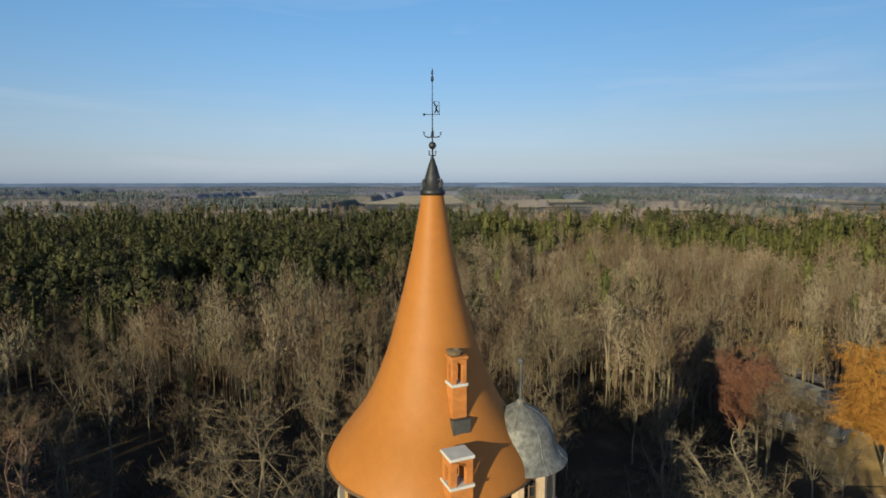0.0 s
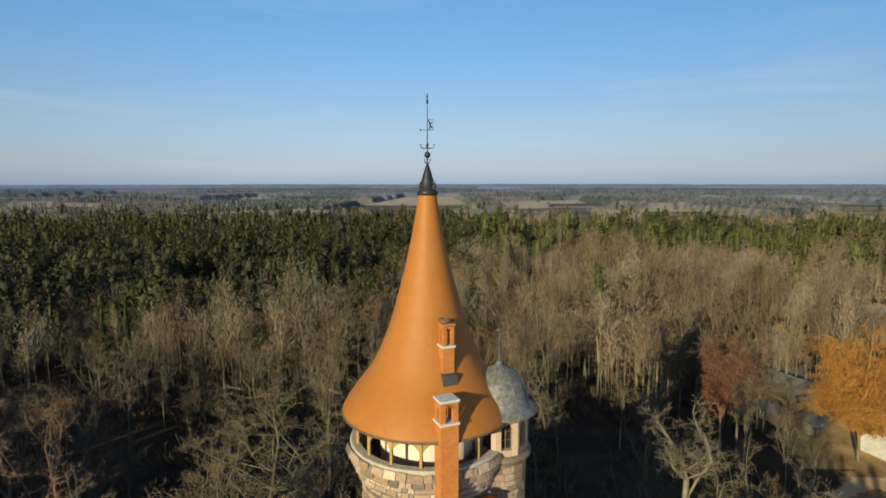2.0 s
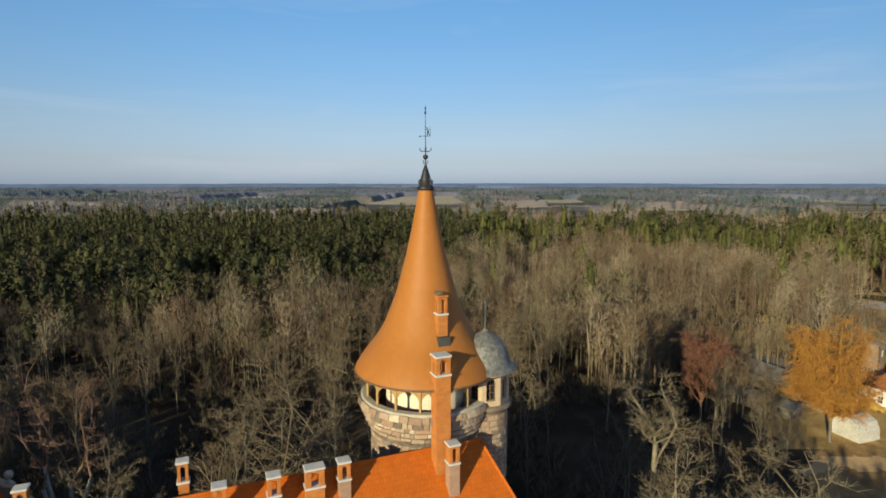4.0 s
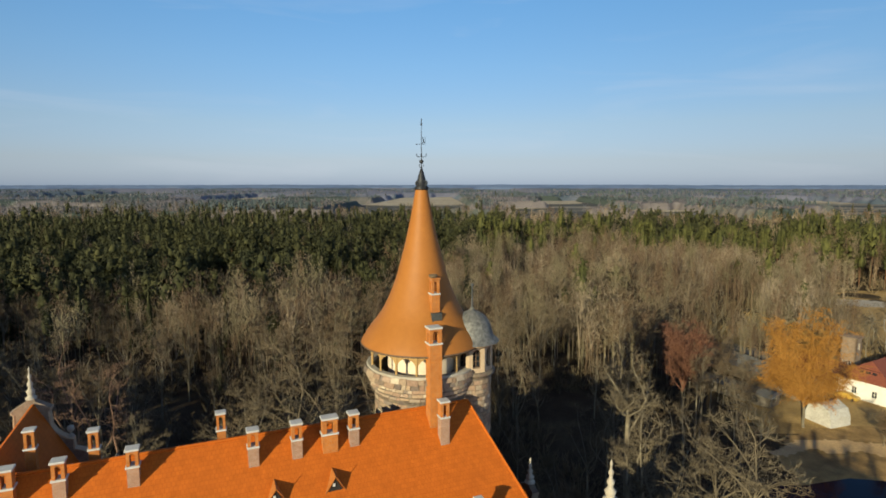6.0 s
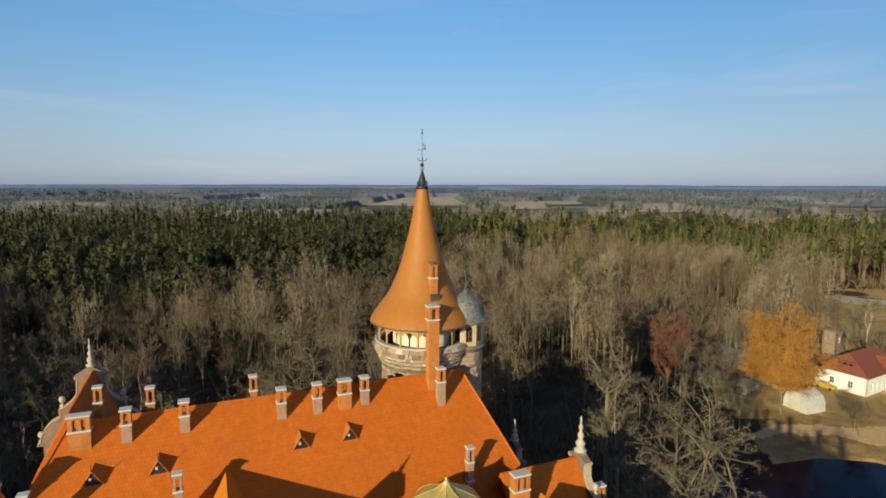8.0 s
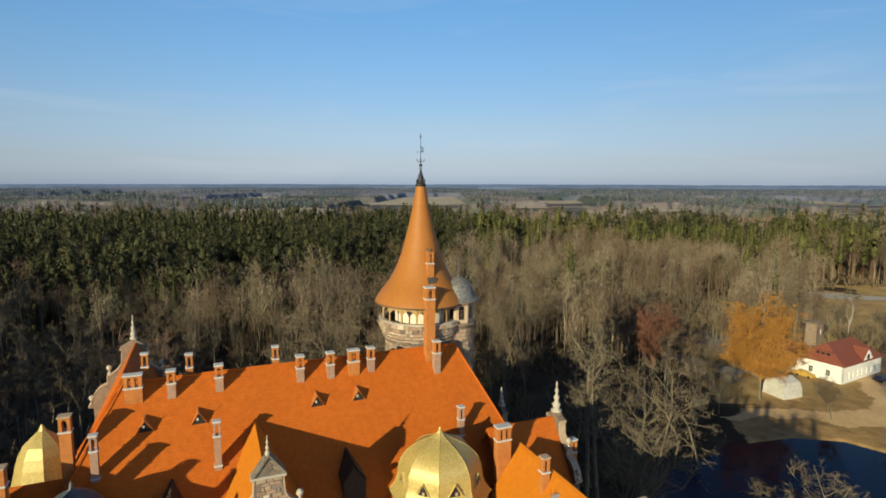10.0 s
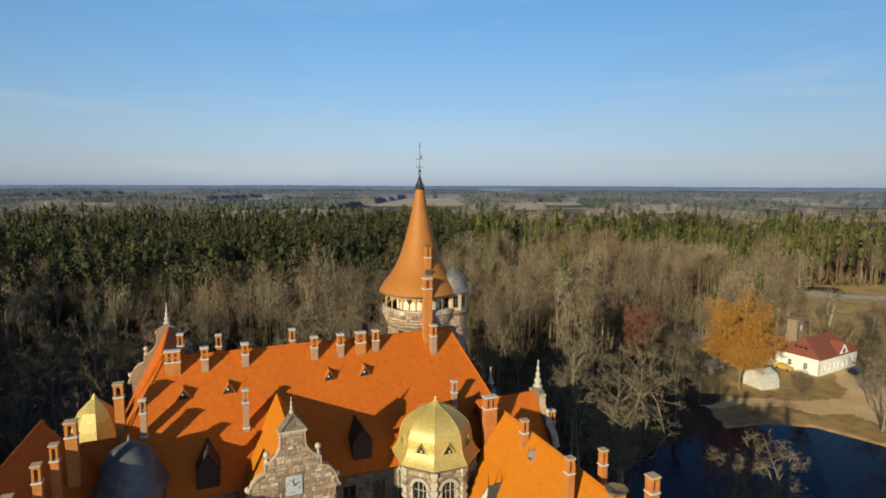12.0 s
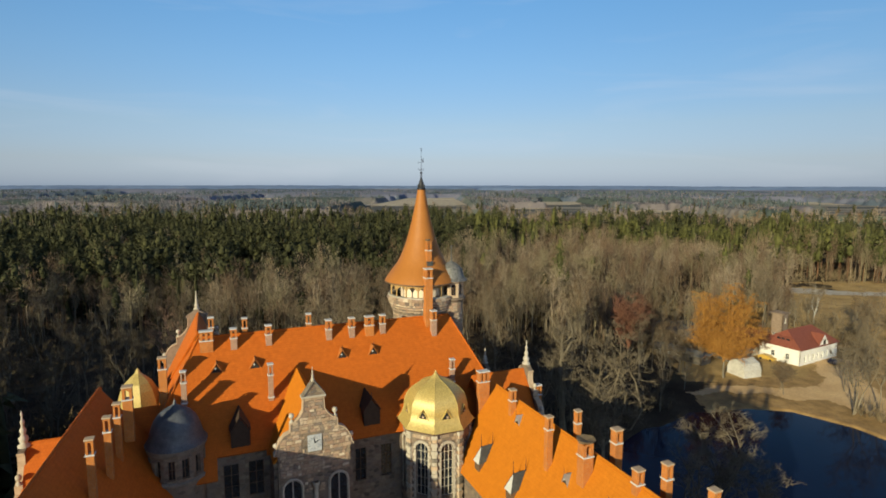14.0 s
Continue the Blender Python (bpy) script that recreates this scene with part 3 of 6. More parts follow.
for du in (-19.5, -15.2):
    g = bmesh.new()
    slab(g, [P(du + a, 18.04, z) for a, z in arch(1.7, 16.6, 20.5)], 0.03)
    w_ = part("window", g, GLASS, gab)
    g = bmesh.new()
    ol = arch(1.8, 16.55, 20.6)
    for k in range(len(ol)):
        (x0, z0), (x1, z1) = ol[k], ol[(k + 1) % len(ol)]
        tube(g, [P(du + x0, 18.05, z0), P(du + x1, 18.05, z1)], 0.12, 4)
    tube(g, [P(du, 18.06, 16.6), P(du, 18.06, 20.5)], 0.06, 4)
    part("window_frame", g, DRESSED, w_)
g = bmesh.new()
lathe(g, [(0.3, 16.5), (0.3, 17.2), (0.2, 17.3), (0.2, 19.5), (0.32, 19.8), (0.34, 20.1)], 10, -17.4, 18.2)
part("half_column", g, DRESSED, gab, smooth=True)

# rear cross gable
rear = thing("rear_gable", "scrolled rear gable with a stone spire and tiled cross roof", "gable")
rg = scroll_gable(rear, -27.6, -6.1, 3.7, 28.2, 31.5, 32.5, 0.6, "u", "rear gable of pinkish stones", TAN)
finial(rg, -27.6, -6.1, 32.4, 34.8, 0.36)
for s in (-1, 1):
    g = bmesh.new()
    end = 3.2 if s > 0 else 0.2
    slab(g, [P(-27.6, -5.8, 32.0), P(-27.6 + s * 4.1, -5.8, 24.0), P(-27.6 + s * 4.1, end, 24.0), P(-27.6, end, 31.85)], 0.2)
    part("roof", g, ROOF, rear)
g = bmesh.new()
slab(g, [P(-27.6, 0.2, 31.9), P(-31.7, 0.2, 24.0), P(-27.45, 3.3, 31.7)], 0.2)
part("roof", g, ROOF, rear)

# eastern cross gable
east = thing("east_gable", "east gable with a stone spire and tiled cross roof", "gable")
eg = scroll_gable(east, 8.6, 12.7, 3.4, 23.2, 25.9, 26.8, 0.6, "v", "gable of field stones")
finial(eg, 8.6, 12.7, 26.6, 29.5, 0.5)
for s in (-1, 1):
    g = bmesh.new()
    slab(g, [P(8.4, 12.7, 26.0), P(1.5, 12.7, 26.0), P(1.5, 12.7 + s * 3.4, 21.0), P(8.4, 12.7 + s * 3.4, 21.0)], 0.2)
    part("roof", g, ROOF, east)
g = bmesh.new()
panel(g, (8.4, 16), (8.4, 9.4), 0, 21.2, 0.4)
panel(g, (5, 16), (8.4, 16), 0, 21.1, 0.4)
panel(g, (8.4, 9.4), (5, 9.4), 0, 21.1, 0.4)
part("wall", g, STONE, east)
chimney(east, 9.2, 14.5, 15, 24.6, 0.6, 0.6)
north = thing("north_gable", "small shaded gable with a pale stone finial", "gable")
ng = scroll_gable(north, 6.4, 6.2, 2.6, 22.4, 24.4, 25.1, 0.5, "v")
finial(ng, 6.4, 6.2, 25.0, 27.0, 0.4)
for s in (-1, 1):
    g = bmesh.new()
    slab(g, [P(6.2, 6.2, 24.3), P(2.5, 6.2, 24.3), P(2.5, 6.2 + s * 2.6, 20.8), P(6.2, 6.2 + s * 2.6, 20.8)], 0.2)
    part("roof", g, ROOF, north)

# ---- eastern wing ----
wing = thing("palace_side_wing", "stone side wing under a steep sunlit orange tile roof", "palace")
WR, WZ, WS = 3.1, 25.75, 1.35


def wing_z(u):
    return WZ - WS * abs(WR - u)


eu = -2.6
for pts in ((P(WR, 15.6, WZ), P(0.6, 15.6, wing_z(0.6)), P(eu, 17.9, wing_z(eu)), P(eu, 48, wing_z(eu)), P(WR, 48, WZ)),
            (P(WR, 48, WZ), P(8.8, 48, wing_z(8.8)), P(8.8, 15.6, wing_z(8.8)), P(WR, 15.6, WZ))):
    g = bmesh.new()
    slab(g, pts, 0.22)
    part("roof", g, SUNLIT_ROOF, wing)
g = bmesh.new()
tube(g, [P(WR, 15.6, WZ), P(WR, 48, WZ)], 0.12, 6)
part("ridge_tiles", g, SUNLIT_ROOF, wing)
g = bmesh.new()
wo = [(s, 1.2, 12.5, 15.8, False) for s in (3, 7, 11, 15, 19, 23, 27)]
panel(g, (-2.0, 18.2), (-2.0, 47.5), 9, 18.2, 0.6, wo)
panel(g, (-2.0, 18.2), (-2.0, 47.5), 0, 9, 0.6)
panel(g, (-2.0, 47.5), (8.2, 47.5), 0, 18.2, 0.6)
panel(g, (8.2, 47.5), (8.2, 16), 0, 18.2, 0.6)
for z0, z1, a, b in ((18.0, 25.5, WR, 0.4), (18.0, 25.5, WR, 8.3)):
    gg = [P(a, 15.9, z1), P(b, 15.9, wing_z(b) - 0.3), P(b, 15.9, 10), P(a, 15.9, 10)]
    slab(g, gg, 0.4)
part("wall", g, STONE, wing)
for o in wo:
    window(wing, (-2.0, 18.2), (-2.0, 47.5), *o)
chimney(wing, 1.6, 15.2, 19.5, 27.45, 1.25, 0.7, BRICK, BRICK, 2)
for cu, cv, zt, w in ((2.3, 20.5, 27.1, 0.6), (1.15, 28.9, 27.75, 0.56), (4.35, 28.7, 27.7, 0.52), (4.9, 33.3, 27.8, 0.72), (4.9, 38.9, 27.5, 0.6), (2.9, 38.1, 27.05, 0.66), (5.0, 43.0, 27.6, 0.6)):
    chimney(wing, cu, cv, wing_z(cu) - w - 0.6, zt, w, w * 0.95, cap=WARM)
chimney(wing, 1.85, 33.2, 22.3, 27.2, 0.95, 0.9, BRICK, BRICK, 1, cap=WARM, nest=True)


def hood(parent, u, v):
    """A hooded roof light on the west slope: pale hipped front, dark sides, thin spikes."""
    z = wing_z(u)
    r0, r1 = P(u + 0.08, v, z + 1.85), P(u + 1.38, v, z + 1.92)
    fl, fr = P(u - 0.5, v - 0.6, z + 0.3), P(u - 0.5, v + 0.6, z + 0.3)
    g = bmesh.new()
    slab(g, [r0, fl, fr], 0.05)
    h = part("dormer", g, LIME, parent, "hooded roof light with a pale front and thin spikes")
    # dark sides also stand for the shadow the hood throws on the tiles
    for s, q in ((-1, fl), (1, fr)):
        g = bmesh.new()
        slab(g, [r0, q, P(u + 0.34, v + s * 0.6, z + 0.5), r1], 0.05)
        part("hood_side", g, SLATE, h, "dark side, its colour also standing for the cast shadow")
    g = bmesh.new()
    box(g, u + 0.06, v, z - 0.9, z + 0.34, 0.92, 1.0)
    part("cheek", g, BROWN, h)
    for q in (r0, r1):
        g = bmesh.new()
        tube(g, [q - Vector((0, 0, 0.1)), q + Vector((0, 0, 1.3))], [0.045, 0.012], 5)
        part("spike", g, IRON, h)


hood(wing, -1.35, 20.6)
hood(wing, -1.2, 26.8)
for du, dv in ((1.9, 22.2), (1.0, 31.7), (1.3, 37.0)):
    dormer(wing, du, dv, wing_z(du), 0.95, 0.9, WS, "u", ZINC)

# ---- western wing ----
west = thing("palace_west_wing", "stone wing with a steep roof of tiles in shade", "palace")
WA, WB = P(-35.8, 9.6, 28.8), P(-37.6, 40, 28.8)
for pts in ((WA, WB, P(-30.6, 40, 19.6), P(-29.0, 9.6, 19.6)), (WB, WA, P(-42.4, 9.6, 19.6), P(-44.2, 40, 19.6)), (WA, P(-29.0, 9.6, 19.6), P(-42.4, 9.6, 19.6))):
    g = bmesh.new()
    slab(g, pts, 0.22)
    part("roof", g, ROOF, west)
g = bmesh.new()
tube(g, [WA, WB], 0.17, 6)
part("ridge_tiles", g, ROOF, west)
g = bmesh.new()
panel(g, (-31.4, 39.6), (-29.8, 13.6), 0, 19.9, 0.6)
panel(g, (-43.6, 39.6), (-31.4, 39.6), 0, 19.9, 0.6)
panel(g, (-42.0, 9.8), (-43.6, 39.6), 0, 19.9, 0.6)
part("wall", g, STONE, west)
chimney(west, -33.0, 13.8, 25.0, 30.1, 0.78, 0.7, cap=WARM)
chimney(west, -30.6, 8.0, 22.5, 30.75, 0.74, 0.7, cap=WARM)
for cu, cv, zt, zb in ((-34.1, 24.2, 30.0, 25.6), (-33.6, 20.4, 30.0, 25.3), (-33.4, 17.0, 29.8, 25.0)):
    chimney(west, cu, cv, zb - 0.4, zt, 0.5, 0.5, cap=WARM)
for s in (-1, 1):
    g = bmesh.new()
    slab(g, [P(-36.5, 11.3, 25.1), P(-41.3, 11.3, 25.1), P(-41.3, 11.3 + s * 4.2, 19.8), P(-36.5, 11.3 + s * 4.2, 19.8)], 0.2)
    part("roof", g, ROOF, west)
g = bmesh.new()
slab(g, [P(-36.0, 7.0, 25.5), P(-36.0, 13.5, 19.7), P(-27.0, 13.5, 19.7), P(-27.0, 7.0, 25.5)], 0.22)
part("roof", g, ROOF, west, "low connecting roof behind the corner turret")
wg = scroll_gable(west, -41.5, 11.3, 3.6, 21.6, 24.6, 25.2, 0.5, "v")
finial(wg, -41.5, 11.3, 24.9, 28.2, 0.5)


# ---- domed towers ----
def window_ring(parent, u, v, r, n, turn, z0, z1, w, h0, h1, rnd, th=0.5, material=None, bars=(2, 5), frame_mat=None):
    """Prism of n wall panels with an opening in each."""
    pts = [(u + r * math.cos(radians(turn + 360 * i / n)), v - r * math.sin(radians(turn + 360 * i / n))) for i in range(n)]
    side = 2 * r * math.sin(math.pi / n)
    for i in range(n):
        a, b = pts[i], pts[(i + 1) % n]
        g = bmesh.new()
        o = (side / 2, w, h0, h1, rnd)
        panel(g, a, b, h0 - 0.4, z1, th, [o])
        panel(g, a, b, z0, h0 - 0.4, th)
        part("wall", g, material or STONE, parent)
        window(parent, a, b, *o, deep=0.28, bars=bars, frame_mat=frame_mat)


oct_ = thing("octagonal_tower", "octagonal stone stair tower with a brass dome", "tower")
TU, TV, TT = -3.85, 14.66, -113.7
window_ring(oct_, TU, TV, 3.75, 8, TT, 0, 22.5, 1.35, 15.6, 21.3, True, bars=(3, 6), frame_mat=DRESSED)
qr = random.Random(5)
blocks = []
for wq in (0.5, 0.66):
    for mt in (DRESSED, WARM, DULL):
        g = bmesh.new()
        box(g, 0, 0, -0.2, 0.2, wq, wq, 0, 1, 0.025)
        lay_uv(g)
        q_ = bpy.data.meshes.new("quoin")
        g.to_mesh(q_)
        g.free()
        q_.materials.append(mt)
        blocks.append(q_)
for i in range(8):
    a = radians(TT + 45 * i)
    for k in range(20):
        q_ = new("quoin", blocks[3 * (k % 2) + qr.choice((0, 0, 1, 1, 2))])
        q_.parent = oct_
        q_.matrix_basis = pose(TU + 3.6 * math.cos(a), -TV + 3.6 * math.sin(a), 14.4 + 0.41 * k, 0, 0, TT + 45 * i) @ Matrix.Diagonal((1, 1, qr.uniform(0.96, 1.0), 1))
g = bmesh.new()
lathe(g, [(3.78, 22.35), (4.1, 22.55), (4.12, 22.72)], 8, TU, TV, turn=TT)
part("cornice", g, BROWN, oct_)
g = bmesh.new()
DOME = [(4.2, 22.7), (3.9, 23.05), (3.62, 23.5), (3.45, 24.0), (3.4, 24.5), (3.3, 25.0), (3.05, 25.6), (2.6, 26.15), (2.0, 26.6), (1.3, 26.95), (0.7, 27.2), (0.3, 27.5), (0.1, 27.8), (0.03, 28.0)]
DOME = rounded(DOME)
lathe(g, DOME, 8, TU, TV, turn=TT)
dome = part("dome", g, GOLD, oct_, "brass-coloured faceted dome, sunlit")
for i in range(8):
    g = bmesh.new()
    a = radians(TT + 45 * i)
    tube(g, [P(TU + (r + 0.01) * math.cos(a), TV - (r + 0.01) * math.sin(a), z) for r, z in DOME], 0.035, 4)
    part("seam", g, GOLD, dome)
for i in range(8):
    a = radians(TT + 22.5 + 45 * i)
    n_, t_ = Vector((math.cos(a), math.sin(a), 0)), Vector((-math.sin(a), math.cos(a), 0))
    c_ = P(TU, TV, 0)
    base = c_ + n_ * 3.2 + Vector((0, 0, 23.75))
    g = bmesh.new()
    tip = base + Vector((0, 0, 1.05)) + n_ * 0.12
    back = base + Vector((0, 0, 1.05)) - n_ * 0.55
    for s in (-1, 1):
        slab(g, [base + t_ * s * 0.68 + n_ * 0.12, tip, back], 0.04)
    l_ = part("dormer", g, GOLD, dome)
    # opening of the brass dormer: its inner shade as a dark sheet
    g = bmesh.new()
    slab(g, [base - t_ * 0.5 + n_ * 0.03, base + t_ * 0.5 + n_ * 0.03, base + Vector((0, 0, 0.85)) + n_ * 0.03], 0.03)
    part("mouth_shade", g, VOID, l_)
    g = bmesh.new()
    bmesh.ops.create_cube(g, size=1.0, matrix=Matrix.Translation(base + n_ * 0.1 + Vector((0, 0, 0.3)) + t_ * 0.08) @ Matrix.Rotation(a, 4, "Z") @ Matrix.Diagonal((0.05, 0.2, 0.22, 1)))
    part("vent_pane", g, WARM, l_)

gold2 = thing("brass_roofed_tower", "small octagonal tower with a brass bell roof", "tower")
g = bmesh.new()
lathe(g, [(1.9, 0), (1.9, 23.4)], 8, -33.5, 2.1, turn=10)
part("wall", g, STONE, gold2)
g = bmesh.new()
lathe(g, [(2.35, 23.4), (2.15, 24.2), (1.98, 25.0), (1.75, 25.8), (1.35, 26.6), (0.75, 27.2), (0.3, 27.6), (0.08, 28.1)], 8, -33.5, 2.1, turn=10)
part("dome", g, GOLD, gold2, "brass-coloured bell roof")

turret = thing("corner_turret", "round stone corner turret under a dark metal dome", "turret")
window_ring(turret, -29.3, 13.6, 2.4, 12, 5, 0, 24.2, 0.62, 21.5, 23.3, False, 0.35, bars=(2, 2))
g = bmesh.new()
lathe(g, [(2.4, 20.9), (2.62, 21.0), (2.62, 21.2), (2.42, 21.3)], 24, -29.3, 13.6)
lathe(g, [(2.4, 23.7), (2.58, 23.9), (2.66, 24.3)], 24, -29.3, 13.6)
# pale cornice given the dark stone: its shade is put into the colour
part("cornice", g, DULL, turret)
g = bmesh.new()
lathe(g, [(2.68, 24.25), (2.64, 24.35), (2.46, 24.55), (2.3, 24.9), (2.2, 25.35), (2.06, 25.85), (1.82, 26.4), (1.42, 26.95), (0.9, 27.35), (0.4, 27.6), (0.15, 27.8), (0.1, 28.1), (0.02, 28.3)], 28, -29.3, 13.6)
part("dome", g, LEAD, turret, "bluish weathered metal dome", smooth=True)

# ---- the round tower ----
tower = thing("round_tower", "round stone watchtower with a tall flared orange cone roof", "tower")
CONE_LINE = [(4.86, 35.3), (4.78, 35.5), (4.45, 36.05), (4.1, 36.55), (3.62, 37.15), (3.18, 37.75), (2.78, 38.5), (2.4, 39.4), (2.1, 40.2), (1.88, 40.9), (1.62, 41.9), (1.3, 43.1), (1.1, 44.0), (0.9, 44.9), (0.68, 46.1), (0.47, 47.3)]
g = bmesh.new()
lathe(g, CONE_LINE, 96)
TURRET = Vector((3.95, -0.6, 0))               # the stair turret stands in the skirt of the roof
part("cone_roof", g, CONE, tower, "smooth flared cone roof of small orange shingles", smooth=True)
g = bmesh.new()
lathe(g, [(4.8, 35.3), (4.86, 35.26), (4.9, 35.32), (4.86, 35.4)], 72)
lathe(g, [(2.9, 35.3), (4.8, 35.28)], 72)
part("eaves_board", g, BROWN, tower)
g = bmesh.new()
lathe(g, [(0.5, 47.2), (0.56, 47.25), (0.56, 47.4), (0.46, 47.48), (0.36, 47.9), (0.22, 48.4), (0.07, 48.85), (0.02, 48.9)], 16)
cap = part("spire_cap", g, IRON, tower, "dark metal cap of the cone", smooth=True)
for k in range(4):
    a = radians(20 + 90 * k)
    g = bmesh.new()
    pts = []
    for i in range(15):
        q = i / 14 * 2.0 * math.pi * 1.3
        r = 0.21 * (1 - i / 20)
        pts.append((math.cos(a) * (0.42 + r * math.cos(q - 1.6)), math.sin(a) * (0.42 + r * math.cos(q - 1.6)), 47.75 + r * math.sin(q - 1.6)))
    tube(g, pts, 0.045, 5)
    part("scroll", g, LEAD, cap)
vane = thing("weather_vane", "black iron weather vane with a ball and scrolls", "weather vane", at=(0, 0, 48.75), turn=0)
g = bmesh.new()
tube(g, [(0, 0, 0), (0, 0, 1.5), (0, 0, 3.85)], [0.05, 0.03, 0.015], 6)
part("rod", g, IRON, vane)
g = bmesh.new()
bmesh.ops.create_uvsphere(g, u_segments=14, v_segments=9, radius=0.17, matrix=Matrix.Translation((0, 0, 0.62)))
part("ball", g, IRON, vane, smooth=True)
for z, r in ((0.2, 0.17), (1.0, 0.42)):
    for k in range(4):
        a = radians(90 * k + 8)
        g = bmesh.new()
        tube(g, [(math.cos(a) * r * q, math.sin(a) * r * q, z + h) for q, h in ((0.05, 0), (0.35, -0.03), (0.7, 0.0), (0.9, 0.1), (0.8, 0.17), (1.0, 0.2))], 0.028, 5)
        part("scroll", g, IRON, vane)
g = bmesh.new()
tube(g, [(-0.36, 0, 1.95), (0.33, 0, 1.95)], 0.014, 4)
tube(g, [(0.06, 0, 2.5), (0.3, 0, 2.5), (0.3, 0, 1.95)], 0.012, 4)
tube(g, [(0.06, 0, 2.48), (0.18, 0, 2.2), (0.1, 0, 2.0)], 0.03, 4)
tube(g, [(0.24, 0, 2.35), (0.15, 0, 2.22), (0.26, 0, 2.02)], 0.035, 4)
bmesh.ops.create_uvsphere(g, u_segments=8, v_segments=6, radius=0.055, matrix=Matrix.Translation((-0.36, 0, 1.95)))
part("flag", g, IRON, vane, "pierced iron flag")
g = bmesh.new()
lathe(g, [(0.015, 3.3), (0.06, 3.4), (0.06, 3.5), (0.02, 3.6), (0.05, 3.7), (0.01, 3.9)], 6)
part("tip", g, IRON, vane)

# drum, parapet and open gallery
g = bmesh.new()
lathe(g, [(3.8, 0), (3.8, 31.5)], 64)
part("wall", g, STONE, tower, "tower wall of coursed field stones", smooth=True)
g = bmesh.new()
lathe(g, [(3.8, 31.2), (3.9, 31.5), (4.1, 32.1), (4.28, 32.7), (4.36, 33.1), (4.36, 33.4), (3.95, 33.42), (3.92, 32.2)], 64)
part("parapet", g, STONE, tower, "flared stone parapet", smooth=True)
g = bmesh.new()
lathe(g, [(4.33, 33.36), (4.43, 33.4), (4.45, 33.58), (4.37, 33.66), (3.93, 33.66), (3.9, 33.4)], 64)
part("coping", g, DRESSED, tower, "pale stone coping of the parapet")
g = bmesh.new()
lathe(g, [(3.95, 32.25), (2.6, 32.25)], 48)
part("gallery_floor", g, BROWN, tower)
g = bmesh.new()
lathe(g, [(2.75, 32.2), (2.75, 35.4)], 48)
part("inner_wall", g, CREAM, tower, "cream plastered wall inside the gallery", smooth=True)
for k in range(16):
    a = radians(22.5 * k - 4)
    n_, t_ = Vector((math.cos(a), math.sin(a), 0)), Vector((-math.sin(a), math.cos(a), 0))
    g = bmesh.new()
    tube(g, [n_ * 4.05 + Vector((0, 0, 33.6)), n_ * 4.05 + Vector((0, 0, 35.3))], 0.1, 4)
    post = part("post", g, OCHRE, tower)
    g = bmesh.new()                              # boarded round arch to the next post
    a2 = radians(22.5 * (k + 1) - 4)
    q0, q1 = n_ * 4.05, Vector((math.cos(a2), math.sin(a2), 0)) * 4.05
    dq = q1 - q0
    nn = Vector((dq.y, -dq.x, 0)).normalized() * 0.04
    m_ = 8
    curve = [(i / m_, 34.3 + 0.62 * math.sin(math.pi * i / m_) ** 0.7) for i in range(m_ + 1)]
    fr = [g.verts.new(q0 + dq * s + nn + Vector((0, 0, z))) for s, z in curve] + [g.verts.new(q0 + dq * s + nn + Vector((0, 0, 35.25))) for s, z in curve]
    bk = [g.verts.new(v.co - 2 * nn) for v in fr]
    for i in range(m_):
        for ring, rev in ((fr, 1), (bk, 0)):
            quad = (ring[i], ring[i + 1], ring[m_ + 2 + i], ring[m_ + 1 + i])
            g.faces.new(quad if rev else quad[::-1])
        g.faces.new((fr[i + 1], fr[i], bk[i], bk[i + 1]))
    part("arch_board", g, OCHRE, post)
g = bmesh.new()
lathe(g, [(3.9, 35.05), (4.1, 35.05), (4.1, 35.25), (3.9, 35.25)], 48)
part("wall_plate", g, OCHRE, tower)

# chimney on the cone and the tall stack beside it
cu, cv = 1.05 * _c - 2.55 * _s, 1.05 * _s + 2.55 * _c
chimney(tower, cu, cv, 37.3, 40.75, 0.62, 0.62, cap=BRICK, four=True)
g = bmesh.new()
lathe(g, [(0.12, 40.7), (0.3, 40.8), (0.36, 40.95), (0.2, 41.0), (0.02, 40.9)], 10, cu - 0.1, cv)
part("nest", g, TWIG, tower, "twigs lying on the chimney cap")
g = bmesh.new()
box(g, cu, cv + 0.3, 37.2, 38.15, 0.78, 0.5)
part("flashing", g, SLATE, tower, "dark metal flashing at the chimney foot")
chimney(tower, -0.85, 4.6, 18, 37.55, 0.92, 0.85, four=True)

# bell-roofed stair turret
bx, by = TURRET.x, TURRET.y
bu, bv = bx * _c + by * _s, bx * _s - by * _c
tur = thing("stair_turret", "small round stair turret with a grey metal bell roof", "turret")
g = bmesh.new()
lathe(g, [(1.5, 0.0), (1.5, 32.7), (1.62, 32.9), (1.84, 33.0), (1.84, 33.2), (1.6, 33.28)], 28, bu, bv)
part("wall", g, STONE, tur, "round drum of pinkish field stones", smooth=True)
window_ring(tur, bu, bv, 1.62, 8, 12, 33.2, 35.35, 0.66, 33.6, 35.05, True, 0.34, WARM, bars=(2, 3))
g = bmesh.new()
lathe(g, [(1.55, 35.1), (1.75, 35.25), (1.95, 35.4), (1.98, 35.52)], 28, bu, bv)
part("cornice", g, WARM, tur, smooth=True)
BELL = [(2.14, 35.48), (2.08, 35.56), (1.86, 35.72), (1.68, 35.98), (1.58, 36.3), (1.5, 36.65), (1.32, 37.05), (1.0, 37.42), (0.6, 37.68), (0.26, 37.82), (0.14, 37.95), (0.1, 38.08)]
g = bmesh.new()
